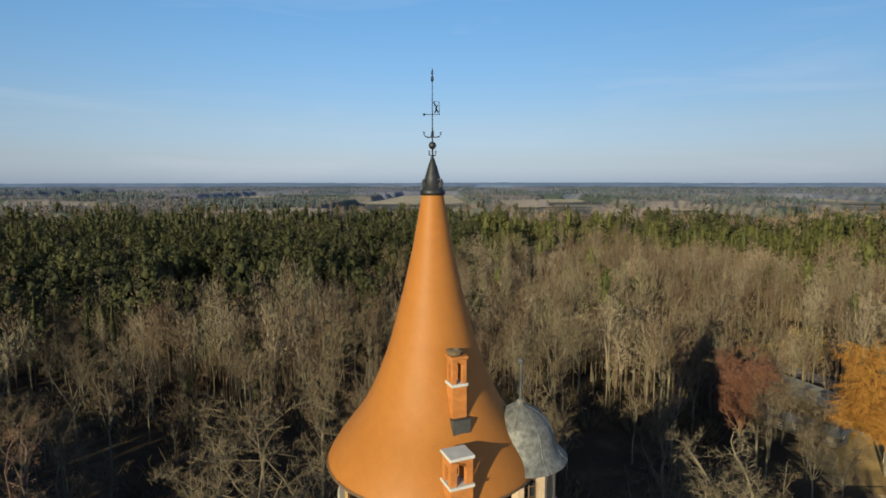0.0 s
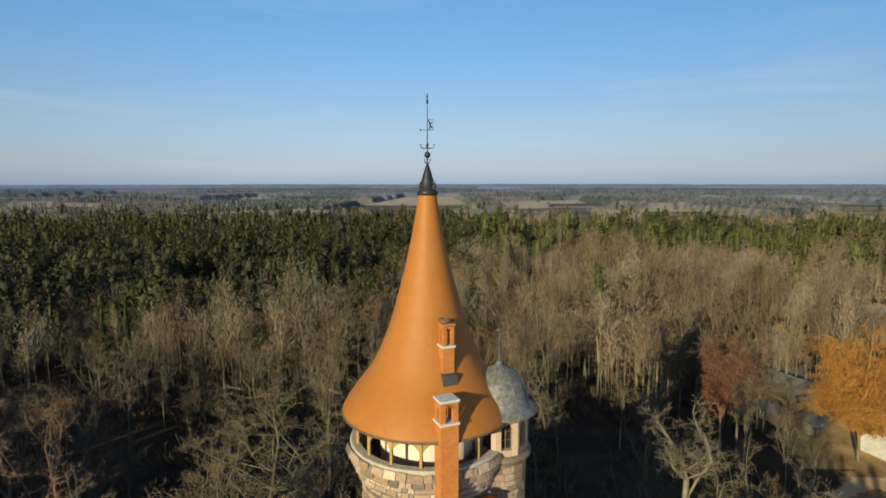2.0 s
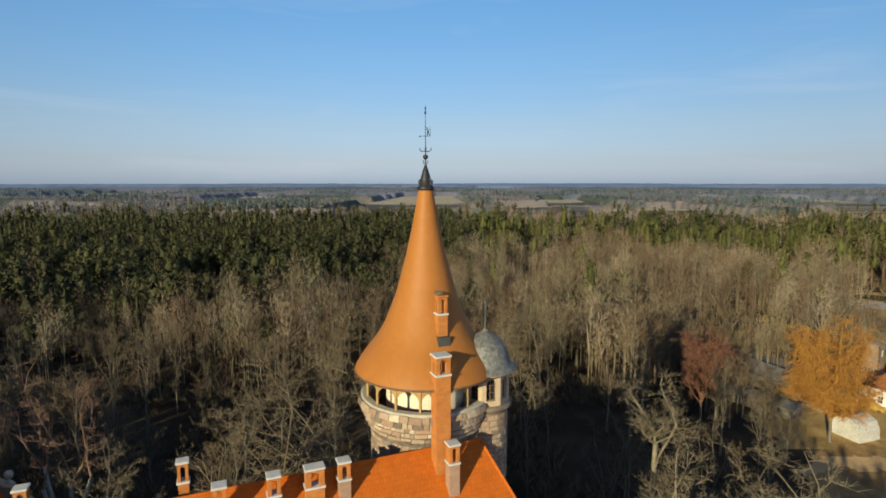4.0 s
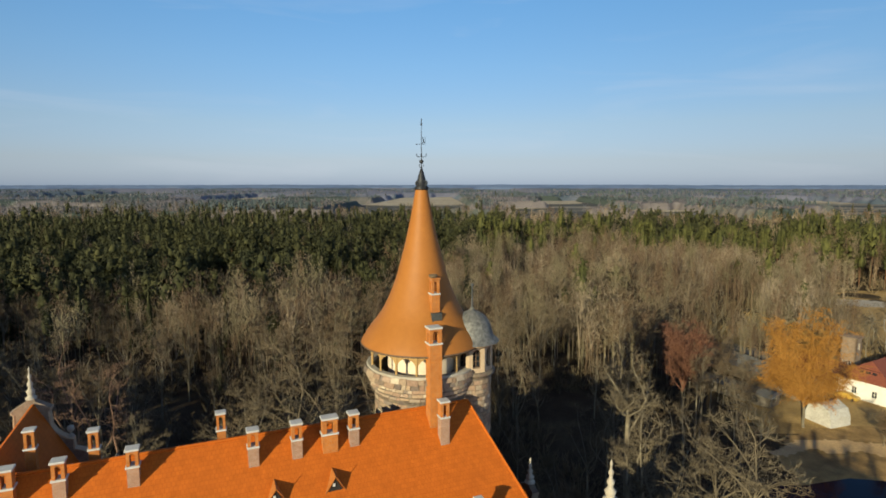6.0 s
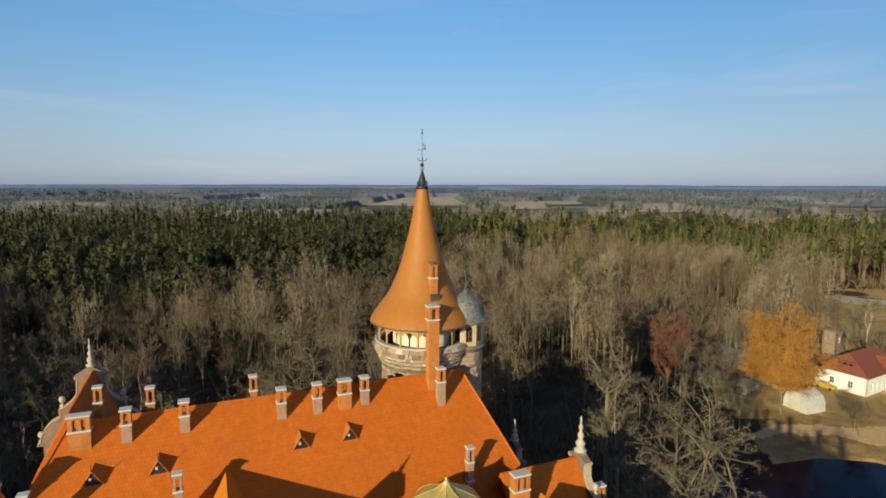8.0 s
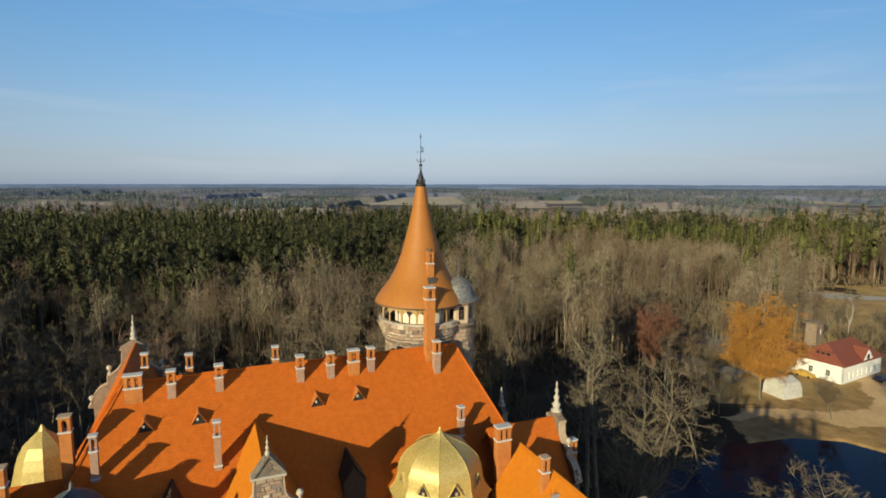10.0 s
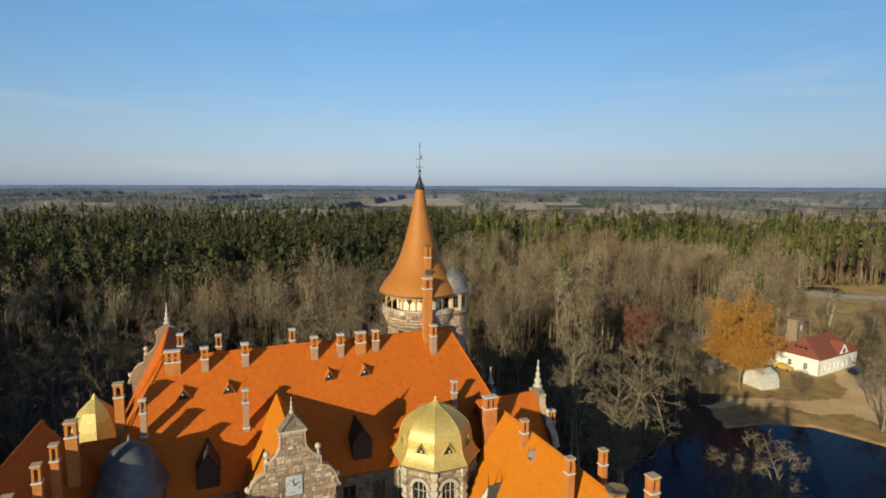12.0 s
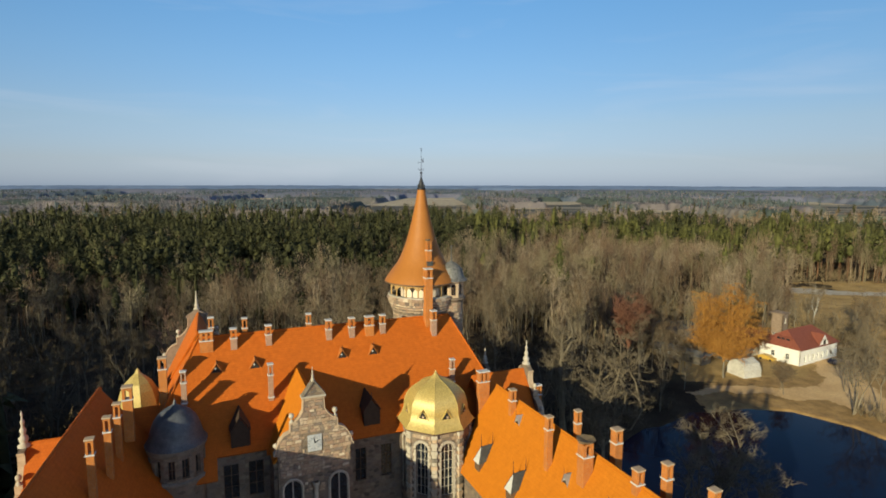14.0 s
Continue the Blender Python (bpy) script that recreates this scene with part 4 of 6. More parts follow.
lathe(g, BELL, 28, bu, bv)
bell = part("bell_roof", g, BELLMETAL, tur, "weathered grey metal bell roof", smooth=True)
for i in range(8):
    g = bmesh.new()
    a = radians(45 * i + 5)
    tube(g, [P(bu + (r + 0.01) * math.cos(a), bv - (r + 0.01) * math.sin(a), z) for r, z in BELL], 0.022, 4)
    part("seam", g, BELLMETAL, bell)
g = bmesh.new()
tube(g, [P(bu, bv, 37.8), P(bu, bv, 39.8)], [0.075, 0.045], 6)
bmesh.ops.create_uvsphere(g, u_segments=10, v_segments=7, radius=0.13, matrix=Matrix.Translation(P(bu, bv, 39.85)))
part("pin", g, LEAD, tur)

# field stones of the wall and parapet on the sunny and courtyard sides
k = Mat("field_stone_block", 0.85, 0, 0.25)
info = k.t.nodes.new("ShaderNodeObjectInfo")
tone = k.ramp(info.outputs["Random"], [(0.0, (0.12, 0.09, 0.072)), (0.15, (0.32, 0.225, 0.145)), (0.3, (0.22, 0.138, 0.095)), (0.45, (0.37, 0.28, 0.185)), (0.6, (0.165, 0.13, 0.108)), (0.75, (0.33, 0.24, 0.16)), (0.88, (0.27, 0.17, 0.118)), (1.0, (0.46, 0.38, 0.28))])
k.color(k.mix(1.0, tone, k.ramp(k.noise(3.0, 5), [(0.3, (0.72, 0.72, 0.72)), (0.7, (1.18, 1.18, 1.18))]), "MULTIPLY"))
k.bump(k.noise(5, 4), 0.5, 0.04)
BLOCK = k.m


def stone_meshes():
    """Six rough blocks, one metre wide and high, to be scaled."""
    out = []
    r = random.Random(3)
    for i in range(6):
        g = bmesh.new()
        base = [(-0.5, -0.5), (0.5, -0.5), (0.5, 0.5), (-0.5, 0.5)]
        lo = [g.verts.new((x, 0.0, z)) for x, z in base]
        hi = [g.verts.new((x * r.uniform(0.84, 1.0), -1.0 + r.uniform(-0.25, 0.25), z * r.uniform(0.82, 1.0))) for x, z in base]
        mid = g.verts.new((r.uniform(-0.1, 0.1), -1.35, r.uniform(-0.1, 0.1)))
        for a in range(4):
            b = (a + 1) % 4
            g.faces.new((lo[a], lo[b], hi[b], hi[a]))
            g.faces.new((hi[a], hi[b], mid))
        bmesh.ops.recalc_face_normals(g, faces=g.faces)
        m = bpy.data.meshes.new("stone")
        g.to_mesh(m)
        g.free()
        m.materials.append(BLOCK)
        out.append(m)
    return out


STONES = stone_meshes()
PALE_STONE = STONES[0].copy()
PALE_STONE.materials.clear()
PALE_STONE.materials.append(DRESSED)


def stone(parent, m, w, h, d, r):
    ob = new("stone", r.choice(STONES))
    ob.parent = parent
    ob.matrix_parent_inverse = Matrix.Identity(4)
    ob.matrix_basis = m @ Matrix.Diagonal((w, d, h, 1))
    return ob


sr = random.Random(12)
z = 28.3
while z < 33.3:
    h = sr.uniform(0.24, 0.46)
    zc = z + h / 2
    rad = 3.8 if zc < 31.5 else 3.85 + (zc - 31.5) * 0.4
    lean = 0 if zc < 31.5 else -20
    a = -195.0 + sr.uniform(0, 6)
    while a < -25:
        w = sr.choice((0.28, 0.4, 0.55, 0.7, 0.95)) * sr.uniform(0.8, 1.2)
        da = math.degrees(w / rad)
        ang = a + da / 2
        m = pose(rad * math.cos(radians(ang)), rad * math.sin(radians(ang)), zc, 0, 0, ang + 90) @ pose(0, 0, sr.uniform(-0.03, 0.03), lean, sr.uniform(-4, 4), sr.uniform(-2, 2))
        stone(tower, m, w - 0.03, h * sr.uniform(0.86, 1.05) - 0.02, sr.uniform(0.012, 0.04), sr)
        a += da
    z += h

# stones of the stair turret's drum
z = 28.0
while z < 32.4:
    h = sr.uniform(0.24, 0.42)
    a = -170.0 + sr.uniform(0, 15)
    while a < 20:
        w = sr.choice((0.26, 0.4, 0.55)) * sr.uniform(0.8, 1.2)
        da = math.degrees(w / 1.5)
        c_ = Vector((bx, by, 0)) + Vector((math.cos(radians(a + da / 2)), math.sin(radians(a + da / 2)), 0)) * 1.49
        m = pose(0, 0, 0, 0, 0, -PAL) @ pose(c_.x, c_.y, z + h / 2, 0, 0, a + da / 2 + 90)
        stone(tur, m, w - 0.03, h - 0.03, sr.uniform(0.012, 0.04), sr)
        a += da
    z += h

# field stones of the clock gable's front
z = 19.0
while z < 28.0:
    h = sr.uniform(0.2, 0.42)
    zc = z + h / 2
    half = float(np.interp(zc, (23.0, 23.05, 23.3, 23.95, 24.5, 24.95, 25.15, 25.2, 25.95, 26.05, 26.3, 26.65, 27.05, 27.4), (3.25, 3.6, 3.5, 3.32, 3.05, 2.65, 2.2, 2.1, 2.1, 1.75, 1.42, 1.15, 0.96, 0.88)))
    a = -half + sr.uniform(0, 0.2)
    while a < half - 0.25:
        w = min(sr.choice((0.22, 0.34, 0.5, 0.68)) * sr.uniform(0.8, 1.2), half - a)
        c_ = a + w / 2
        hole = (abs(c_) < 0.75 + w / 2 and 22.9 < zc < 24.9) or (zc < 20.9 and (abs(abs(c_) - 2.15) < 1.05 + w / 2 or abs(c_) < 0.4))
        if not hole and w > 0.2:
            stone(gb, pose(-17.4 + c_, -18.0, zc + sr.uniform(-0.04, 0.04), 0, sr.uniform(-4, 4), sr.uniform(-2, 2)), w - 0.03, h * sr.uniform(0.84, 1.06) - 0.02, sr.uniform(0.015, 0.06), sr)
        a += w
    z += h

# stones of the octagonal tower's sunny and courtyard faces, and its pale arch stones
oc = [(TU + 3.75 * math.cos(radians(TT + 45 * i)), TV - 3.75 * math.sin(radians(TT + 45 * i))) for i in range(9)]
for i in (5, 6, 7, 0):
    p0, p1 = P(*oc[i], 0), P(*oc[i + 1], 0)
    d_ = (p1 - p0).normalized()
    side_, mid_ = (p1 - p0).length, (p0 + p1) / 2
    face_ = math.degrees(math.atan2(d_.y, d_.x))
    z = 14.2
    while z < 22.0:
        h = sr.uniform(0.24, 0.44)
        a = -side_ / 2 + 0.24
        while a < side_ / 2 - 0.3:
            w = min(sr.choice((0.26, 0.4, 0.55)) * sr.uniform(0.8, 1.2), side_ / 2 - 0.24 - a)
            c_, zc = a + w / 2, z + h / 2
            clear_ = abs(c_) > 0.9 + w / 2 if 15.2 < zc < 20.6 else True if zc < 15.2 else math.hypot(c_, zc - 20.6) > 1.0 + w * 0.5
            if clear_ and w > 0.16:
                m = Matrix.Translation(mid_ + d_ * c_ + Vector((0, 0, zc))) @ pose(0, 0, 0, 0, 0, face_) @ pose(0, 0, 0, 0, sr.uniform(-3, 3), 0)
                stone(oct_, m, w - 0.03, h * sr.uniform(0.86, 1.04) - 0.02, sr.uniform(0.012, 0.05), sr)
            a += w
        z += h
    for k in range(9):                           # arch stones
        q = math.pi * (k + 0.5) / 9
        m = Matrix.Translation(mid_ + d_ * 0.84 * math.cos(q) + Vector((0, 0, 20.62 + 0.84 * math.sin(q)))) @ pose(0, 0, 0, 0, 0, face_) @ pose(0, 0, 0, 0, 90 - math.degrees(q), 0)
        v_ = stone(oct_, m, 0.27, 0.3, 0.06, sr)
        v_.name = "arch_stone"
        v_.data = PALE_STONE
    for k in range(15):                          # jambs
        for sg in (-1, 1):
            m = Matrix.Translation(mid_ + d_ * sg * (0.84 if k % 2 else 0.78) + Vector((0, 0, 15.4 + 0.35 * k))) @ pose(0, 0, 0, 0, 0, face_)
            v_ = stone(oct_, m, 0.36 if k % 2 else 0.24, 0.33, 0.06, sr)
            v_.name = "jamb_stone"
            v_.data = PALE_STONE

# ---- land and water ----
SHORE = [(36, 27), (44, 33.5), (55, 40.5), (67, 43.5), (76, 42), (84, 34), (88, 24), (96, 10), (100, -15), (98, -60), (60, -75), (40, -60), (41, -30), (40.5, -6), (36, 8), (32, 19)]


def inside(x, y, poly):
    k, hit = len(poly) - 1, False
    for i in range(len(poly)):
        (xi, yi), (xk, yk) = poly[i], poly[k]
        if (yi > y) != (yk > y) and x < (xk - xi) * (y - yi) / (yk - yi) + xi:
            hit = not hit
        k = i
    return hit


def edge_dist(x, y, poly):
    best = 1e9
    for i in range(len(poly)):
        (ax, ay), (bx, by) = poly[i - 1], poly[i]
        dx, dy = bx - ax, by - ay
        t = max(0, min(1, ((x - ax) * dx + (y - ay) * dy) / (dx * dx + dy * dy)))
        best = min(best, math.hypot(x - ax - t * dx, y - ay - t * dy))
    return best


def land(x, y):
    """Height of the ground."""
    d = math.hypot(x, y)
    z = 1.0 + 0.5 * noise.noise(Vector((x / 60, y / 60, 0)))
    if 20 < x < 110 and -85 < y < 55:
        e = edge_dist(x, y, SHORE)
        if inside(x, y, SHORE):
            z = min(z, 0.6 - min(2.0, e * 0.4))
        elif e < 8:
            z = z * e / 8 + 0.6 * (1 - e / 8)
    if d > 600:
        f = min(1.0, (d - 600) / 4300)
        z += 25 * f * f * (3 - 2 * f) + 5 * f * noise.noise(Vector((x / 900, y / 700, 3)))
    return z


def graded(lo, hi, fine, n):
    near = list(np.arange(-fine, fine + 0.1, 6.0))
    out = [v for v in near if lo <= v <= hi]
    s, x = 6.0, fine
    while x < hi:
        s *= 1.16
        x += s
        out.append(min(x, hi))
    s, x = 6.0, -fine
    while x > lo:
        s *= 1.16
        x -= s
        out.append(max(x, lo))
    return sorted(set(out))


gx, gy = graded(-4950, 4950, 120, 0), graded(-1500, 4950, 120, 0)
verts = [(x, y, land(x, y)) for y in gy for x in gx]
nx = len(gx)
faces = [(j * nx + i, j * nx + i + 1, (j + 1) * nx + i + 1, (j + 1) * nx + i) for j in range(len(gy) - 1) for i in range(nx - 1)]
me = bpy.data.meshes.new("ground")
me.from_pydata(verts, [], faces)
k = Mat("woodland_ground", 0.95, 0, 0.1)
litter = k.ramp(k.noise(0.09, 6), [(0.3, (0.03, 0.021, 0.013)), (0.55, (0.06, 0.042, 0.025)), (0.75, (0.11, 0.085, 0.042))])
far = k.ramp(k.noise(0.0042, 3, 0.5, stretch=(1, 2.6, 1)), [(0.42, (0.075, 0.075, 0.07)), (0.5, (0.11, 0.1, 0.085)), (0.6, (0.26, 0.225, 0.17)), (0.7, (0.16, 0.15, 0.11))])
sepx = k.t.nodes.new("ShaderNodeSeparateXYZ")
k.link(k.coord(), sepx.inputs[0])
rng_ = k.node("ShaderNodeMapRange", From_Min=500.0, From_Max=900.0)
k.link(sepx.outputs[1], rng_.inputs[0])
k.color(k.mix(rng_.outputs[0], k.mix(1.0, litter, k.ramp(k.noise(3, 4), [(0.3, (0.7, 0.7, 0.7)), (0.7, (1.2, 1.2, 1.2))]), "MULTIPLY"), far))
k.bump(k.noise(1.5, 5), 0.5, 0.2)
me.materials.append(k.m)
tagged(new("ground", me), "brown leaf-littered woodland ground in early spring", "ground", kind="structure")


def patch(name, poly, material, label, category, lift=0.05, step=3.0, kind="structure"):
    """A piece of ground cover laid on the land."""
    xs, ys = [p[0] for p in poly], [p[1] for p in poly]
    bm = bmesh.new()
    grid = {}
    nxx, nyy = int((max(xs) - min(xs)) / step) + 1, int((max(ys) - min(ys)) / step) + 1
    for j in range(nyy + 1):
        for i in range(nxx + 1):
            x, y = min(xs) + i * step, min(ys) + j * step
            grid[i, j] = (x, y)
    made = {}
    for j in range(nyy):
        for i in range(nxx):
            cx, cy = grid[i, j][0] + step / 2, grid[i, j][1] + step / 2
            if inside(cx + 2.0 * noise.noise(Vector((cx / 7, cy / 7, 1))) + noise.noise(Vector((cx / 1.3, cy / 1.3, 5))), cy + 2.5 * noise.noise(Vector((cx / 7, cy / 7, 7))) + noise.noise(Vector((cx / 1.3, cy / 1.3, 8))), poly):
                vs = []
                for a, b in ((i, j), (i + 1, j), (i + 1, j + 1), (i, j + 1)):
                    if (a, b) not in made:
                        x, y = grid[a, b]
                        made[a, b] = bm.verts.new((x, y, land(x, y) + lift))
                    vs.append(made[a, b])
                bm.faces.new(vs)
    ob = part(name, bm, material, None)
    return tagged(ob, label, category, kind=kind)


k = Mat("pond_water", 0.05, 0, 0.5)
k.b.inputs["IOR"].default_value = 1.2
k.b.inputs["Specular IOR Level"].default_value = 0.28
k.color((0.004, 0.009, 0.026))
k.bump(k.noise(1.2, 3), 0.06, 0.02)
g = bmesh.new()
vs = [g.verts.new((x, y, 0.35)) for x, y in ((18, -90), (112, -90), (112, 52), (18, 52))]
g.faces.new(vs)
tagged(part("water", g, k.m, None), "still dark blue pond water", "pond", kind="structure")

SAND = plain("sandy_track", (0.5, 0.318, 0.145), (0.64, 0.432, 0.215), 0.15, 0.95, 0, 4, 0.4, 0.05)
STRAW = plain("dry_grass", (0.2, 0.118, 0.043), (0.42, 0.26, 0.097), 0.35, 0.95, 0, 5, 0.5, 0.08)
GRAVEL = plain("pale_gravel", (0.33, 0.29, 0.235), (0.45, 0.4, 0.33), 0.3, 0.95, 0, 5)
TARMAC = plain("pale_asphalt", (0.12, 0.116, 0.112), (0.165, 0.161, 0.154), 0.3, 0.9, 0, 8)
MEADOW = plain("rough_meadow", (0.25, 0.155, 0.052), (0.48, 0.315, 0.12), 0.12, 0.95, 0, 2.5, 0.6, 0.15)
patch("meadow", [(60, 58), (92, 60), (120, 60), (170, 40), (260, 110), (275, 200), (240, 205), (150, 195), (120, 130), (96, 108), (76, 88), (62, 72)], MEADOW, "rough olive-brown meadow round the house", "meadow", 0.02, 1.6)
patch("grass", [(57.5, 38.5), (67, 41), (75, 39.5), (82, 32.5), (86, 22), (94, 8), (140, 8), (150, 90), (120, 98), (92, 62), (72, 60), (65, 57), (60.5, 51), (57, 45)], STRAW, "dry straw-coloured grass on the pond bank", "grass", 0.04, 0.6)
patch("path", [(57, 50.5), (74, 50), (86, 45.5), (94, 36.5), (104, 25), (113, 22), (113, 29), (104, 36), (99, 46), (101, 56), (109, 66), (113, 74), (104, 79), (97, 67), (93, 57), (84, 54), (66, 55)], SAND, "pale sandy track beside the pond", "path", 0.09, 0.5)
patch("courtyard", [(-30, -14), (0, -2), (6, -40), (-14, -60)], SAND, "sandy palace courtyard", "courtyard", 0.12, 0.6)
patch("clearing", [(-84, 138), (-60, 142), (-58, 158), (-80, 156)], STRAW, "small dry meadow among the trees", "meadow", 0.1, 1.2)
patch("road", [(78, 118), (84, 118), (104, 82), (98, 80)], TARMAC, "pale asphalt lane", "road", 0.1, 1.0)
patch("field", [(165, 150), (240, 150), (262, 190), (190, 196), (172, 172)], MEADOW, "dry yellowish pasture", "field", 0.08, 2.0)
patch("road", [(143, 176), (158, 168), (182, 163), (250, 168), (250, 175), (184, 172), (160, 184), (148, 184)], GRAVEL, "pale gravel road past the pasture", "road", 0.14, 1.2)

FIELDS = [[(-190, 1130), (-60, 1100), (40, 1180), (10, 1750), (-150, 1700)], [(185, 1200), (300, 1210), (330, 1420), (230, 1400)], [(255, 850), (400, 880), (410, 960), (260, 945)],
          [(90, 980), (190, 990), (200, 1040), (90, 1030)], [(-1250, 1750), (-900, 1700), (-880, 2050), (-1200, 2050)], [(620, 1250), (900, 1200), (940, 1380), (640, 1400)], [(-620, 1500), (-420, 1520), (-430, 1700), (-600, 1680)]]
PALE = plain("stubble_field", (0.34, 0.27, 0.18), (0.46, 0.38, 0.26), 0.01, 0.95, 0, 0.1, 0.2, 0.1)
for f in FIELDS:
    patch("field", f, PALE, "pale stubble field among distant woods", "field", 0.6, 14.0)


def open_land(x, y):
    """Fields and the low pasture this side of them."""
    for f in FIELDS:
        if min(p[0] for p in f) < x < max(p[0] for p in f) and min(p[1] for p in f) - 420 < y < max(p[1] for p in f):
            if any(inside(x, y + q, f) for q in range(0, 421, 30)):
                return True
    return False


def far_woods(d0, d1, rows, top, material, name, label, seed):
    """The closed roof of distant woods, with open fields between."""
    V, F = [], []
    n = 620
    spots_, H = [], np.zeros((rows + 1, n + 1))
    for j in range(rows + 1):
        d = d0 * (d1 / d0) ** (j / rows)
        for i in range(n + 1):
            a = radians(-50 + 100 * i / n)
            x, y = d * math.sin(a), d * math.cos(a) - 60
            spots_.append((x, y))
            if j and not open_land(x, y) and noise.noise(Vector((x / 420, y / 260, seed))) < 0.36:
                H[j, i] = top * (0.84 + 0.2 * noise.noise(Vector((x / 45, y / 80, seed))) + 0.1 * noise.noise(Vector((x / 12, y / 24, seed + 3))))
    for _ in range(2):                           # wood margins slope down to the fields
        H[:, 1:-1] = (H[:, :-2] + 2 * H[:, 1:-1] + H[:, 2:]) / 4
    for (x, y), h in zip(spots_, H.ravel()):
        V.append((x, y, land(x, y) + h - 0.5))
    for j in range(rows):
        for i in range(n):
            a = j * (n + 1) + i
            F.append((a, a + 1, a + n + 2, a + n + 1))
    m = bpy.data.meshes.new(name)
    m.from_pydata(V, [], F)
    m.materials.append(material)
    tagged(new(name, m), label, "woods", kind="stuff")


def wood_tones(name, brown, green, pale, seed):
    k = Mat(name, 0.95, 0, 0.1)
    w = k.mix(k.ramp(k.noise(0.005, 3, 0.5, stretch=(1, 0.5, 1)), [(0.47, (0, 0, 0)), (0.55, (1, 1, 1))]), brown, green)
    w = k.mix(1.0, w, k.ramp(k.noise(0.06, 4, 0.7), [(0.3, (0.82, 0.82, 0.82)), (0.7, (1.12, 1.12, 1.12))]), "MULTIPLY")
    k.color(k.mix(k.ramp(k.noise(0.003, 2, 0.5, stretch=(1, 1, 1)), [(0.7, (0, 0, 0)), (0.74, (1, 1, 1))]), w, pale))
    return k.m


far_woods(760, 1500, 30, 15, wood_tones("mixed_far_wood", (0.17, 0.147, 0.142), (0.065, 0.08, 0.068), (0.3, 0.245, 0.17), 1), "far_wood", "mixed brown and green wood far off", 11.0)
# bluer and paler with distance: the air's haze is put into these colours
far_woods(1500, 2900, 26, 15, wood_tones("hazed_far_wood", (0.168, 0.168, 0.208), (0.095, 0.118, 0.142), (0.24, 0.225, 0.205), 2), "far_wood", "mixed woods towards the horizon, blue haze in their colour", 12.0)
far_woods(2900, 4850, 22, 16, wood_tones("horizon_haze_wood", (0.175, 0.235, 0.345), (0.14, 0.195, 0.3), (0.24, 0.28, 0.35), 3), "far_wood", "woods on the horizon, pale blue haze in their colour", 13.0)

# ---- trees ----
AMBER = plain("amber_twigs", (0.25, 0.108, 0.017), (0.36, 0.168, 0.032), 0.2, 0.8, 0, 1.5)
WINE = plain("wine_red_twigs", (0.115, 0.0475, 0.0274), (0.169, 0.0756, 0.0446), 0.2, 0.85, 0, 1.5)
STRAW_TWIG = plain("straw_yellow_twigs", (0.21, 0.13, 0.045), (0.32, 0.21, 0.08), 0.2, 0.85, 0, 1.5)
RUSSET = plain("russet_twigs", (0.15, 0.0825, 0.0525), (0.225, 0.135, 0.09), 0.2, 0.85, 0, 1.5)
rnd = random.Random(7)


def strip_mesh(name, verts, faces, material):
    m = bpy.data.meshes.new(name)
    m.from_pydata(verts, [], faces)
    m.materials.append(material)
    return m


def limb(V, F, a, b, r0, r1, n, bend=0.0, segs=3, r=rnd):
    """A tapering stick from a to b; gives its middle line."""
    a, b = Vector(a), Vector(b)
    L = (b - a).length
    off = Vector((r.uniform(-1, 1), r.uniform(-1, 1), r.uniform(-0.3, 1))) * L * bend
    sway = Vector((r.uniform(-1, 1), r.uniform(-1, 1), r.uniform(-0.5, 0.5))) * L * bend * 0.6
    line = [a.lerp(b, i / segs) + off * math.sin(math.pi * i / segs) + sway * math.sin(2 * math.pi * i / segs) for i in range(segs + 1)]
    d = (b - a).normalized()
    x = d.cross(Vector((0, 0, 1)) if abs(d.z) < 0.9 else Vector((1, 0, 0))).normalized()
    y = d.cross(x)
    base = len(V)
    for i, p in enumerate(line):
        q = r0 + (r1 - r0) * i / segs
        for j in range(n):
            V.append(p + (x * math.cos(2 * math.pi * j / n) + y * math.sin(2 * math.pi * j / n)) * q)
    for i in range(segs):
        for j in range(n):
            F.append((base + i * n + j, base + i * n + (j + 1) % n, base + (i + 1) * n + (j + 1) % n, base + (i + 1) * n + j))
    return line


def blade(V, F, p, d, length, w, r=rnd):
    """A twig: one long thin triangle."""
    d = d.normalized()
    s = d.cross(Vector((r.uniform(-1, 1), r.uniform(-1, 1), r.uniform(-1, 1)))).normalized() * w * 0.5
    k = len(V)
    V += [p - s, p + s, p + d * length]
    F.append((k, k + 1, k + 2))


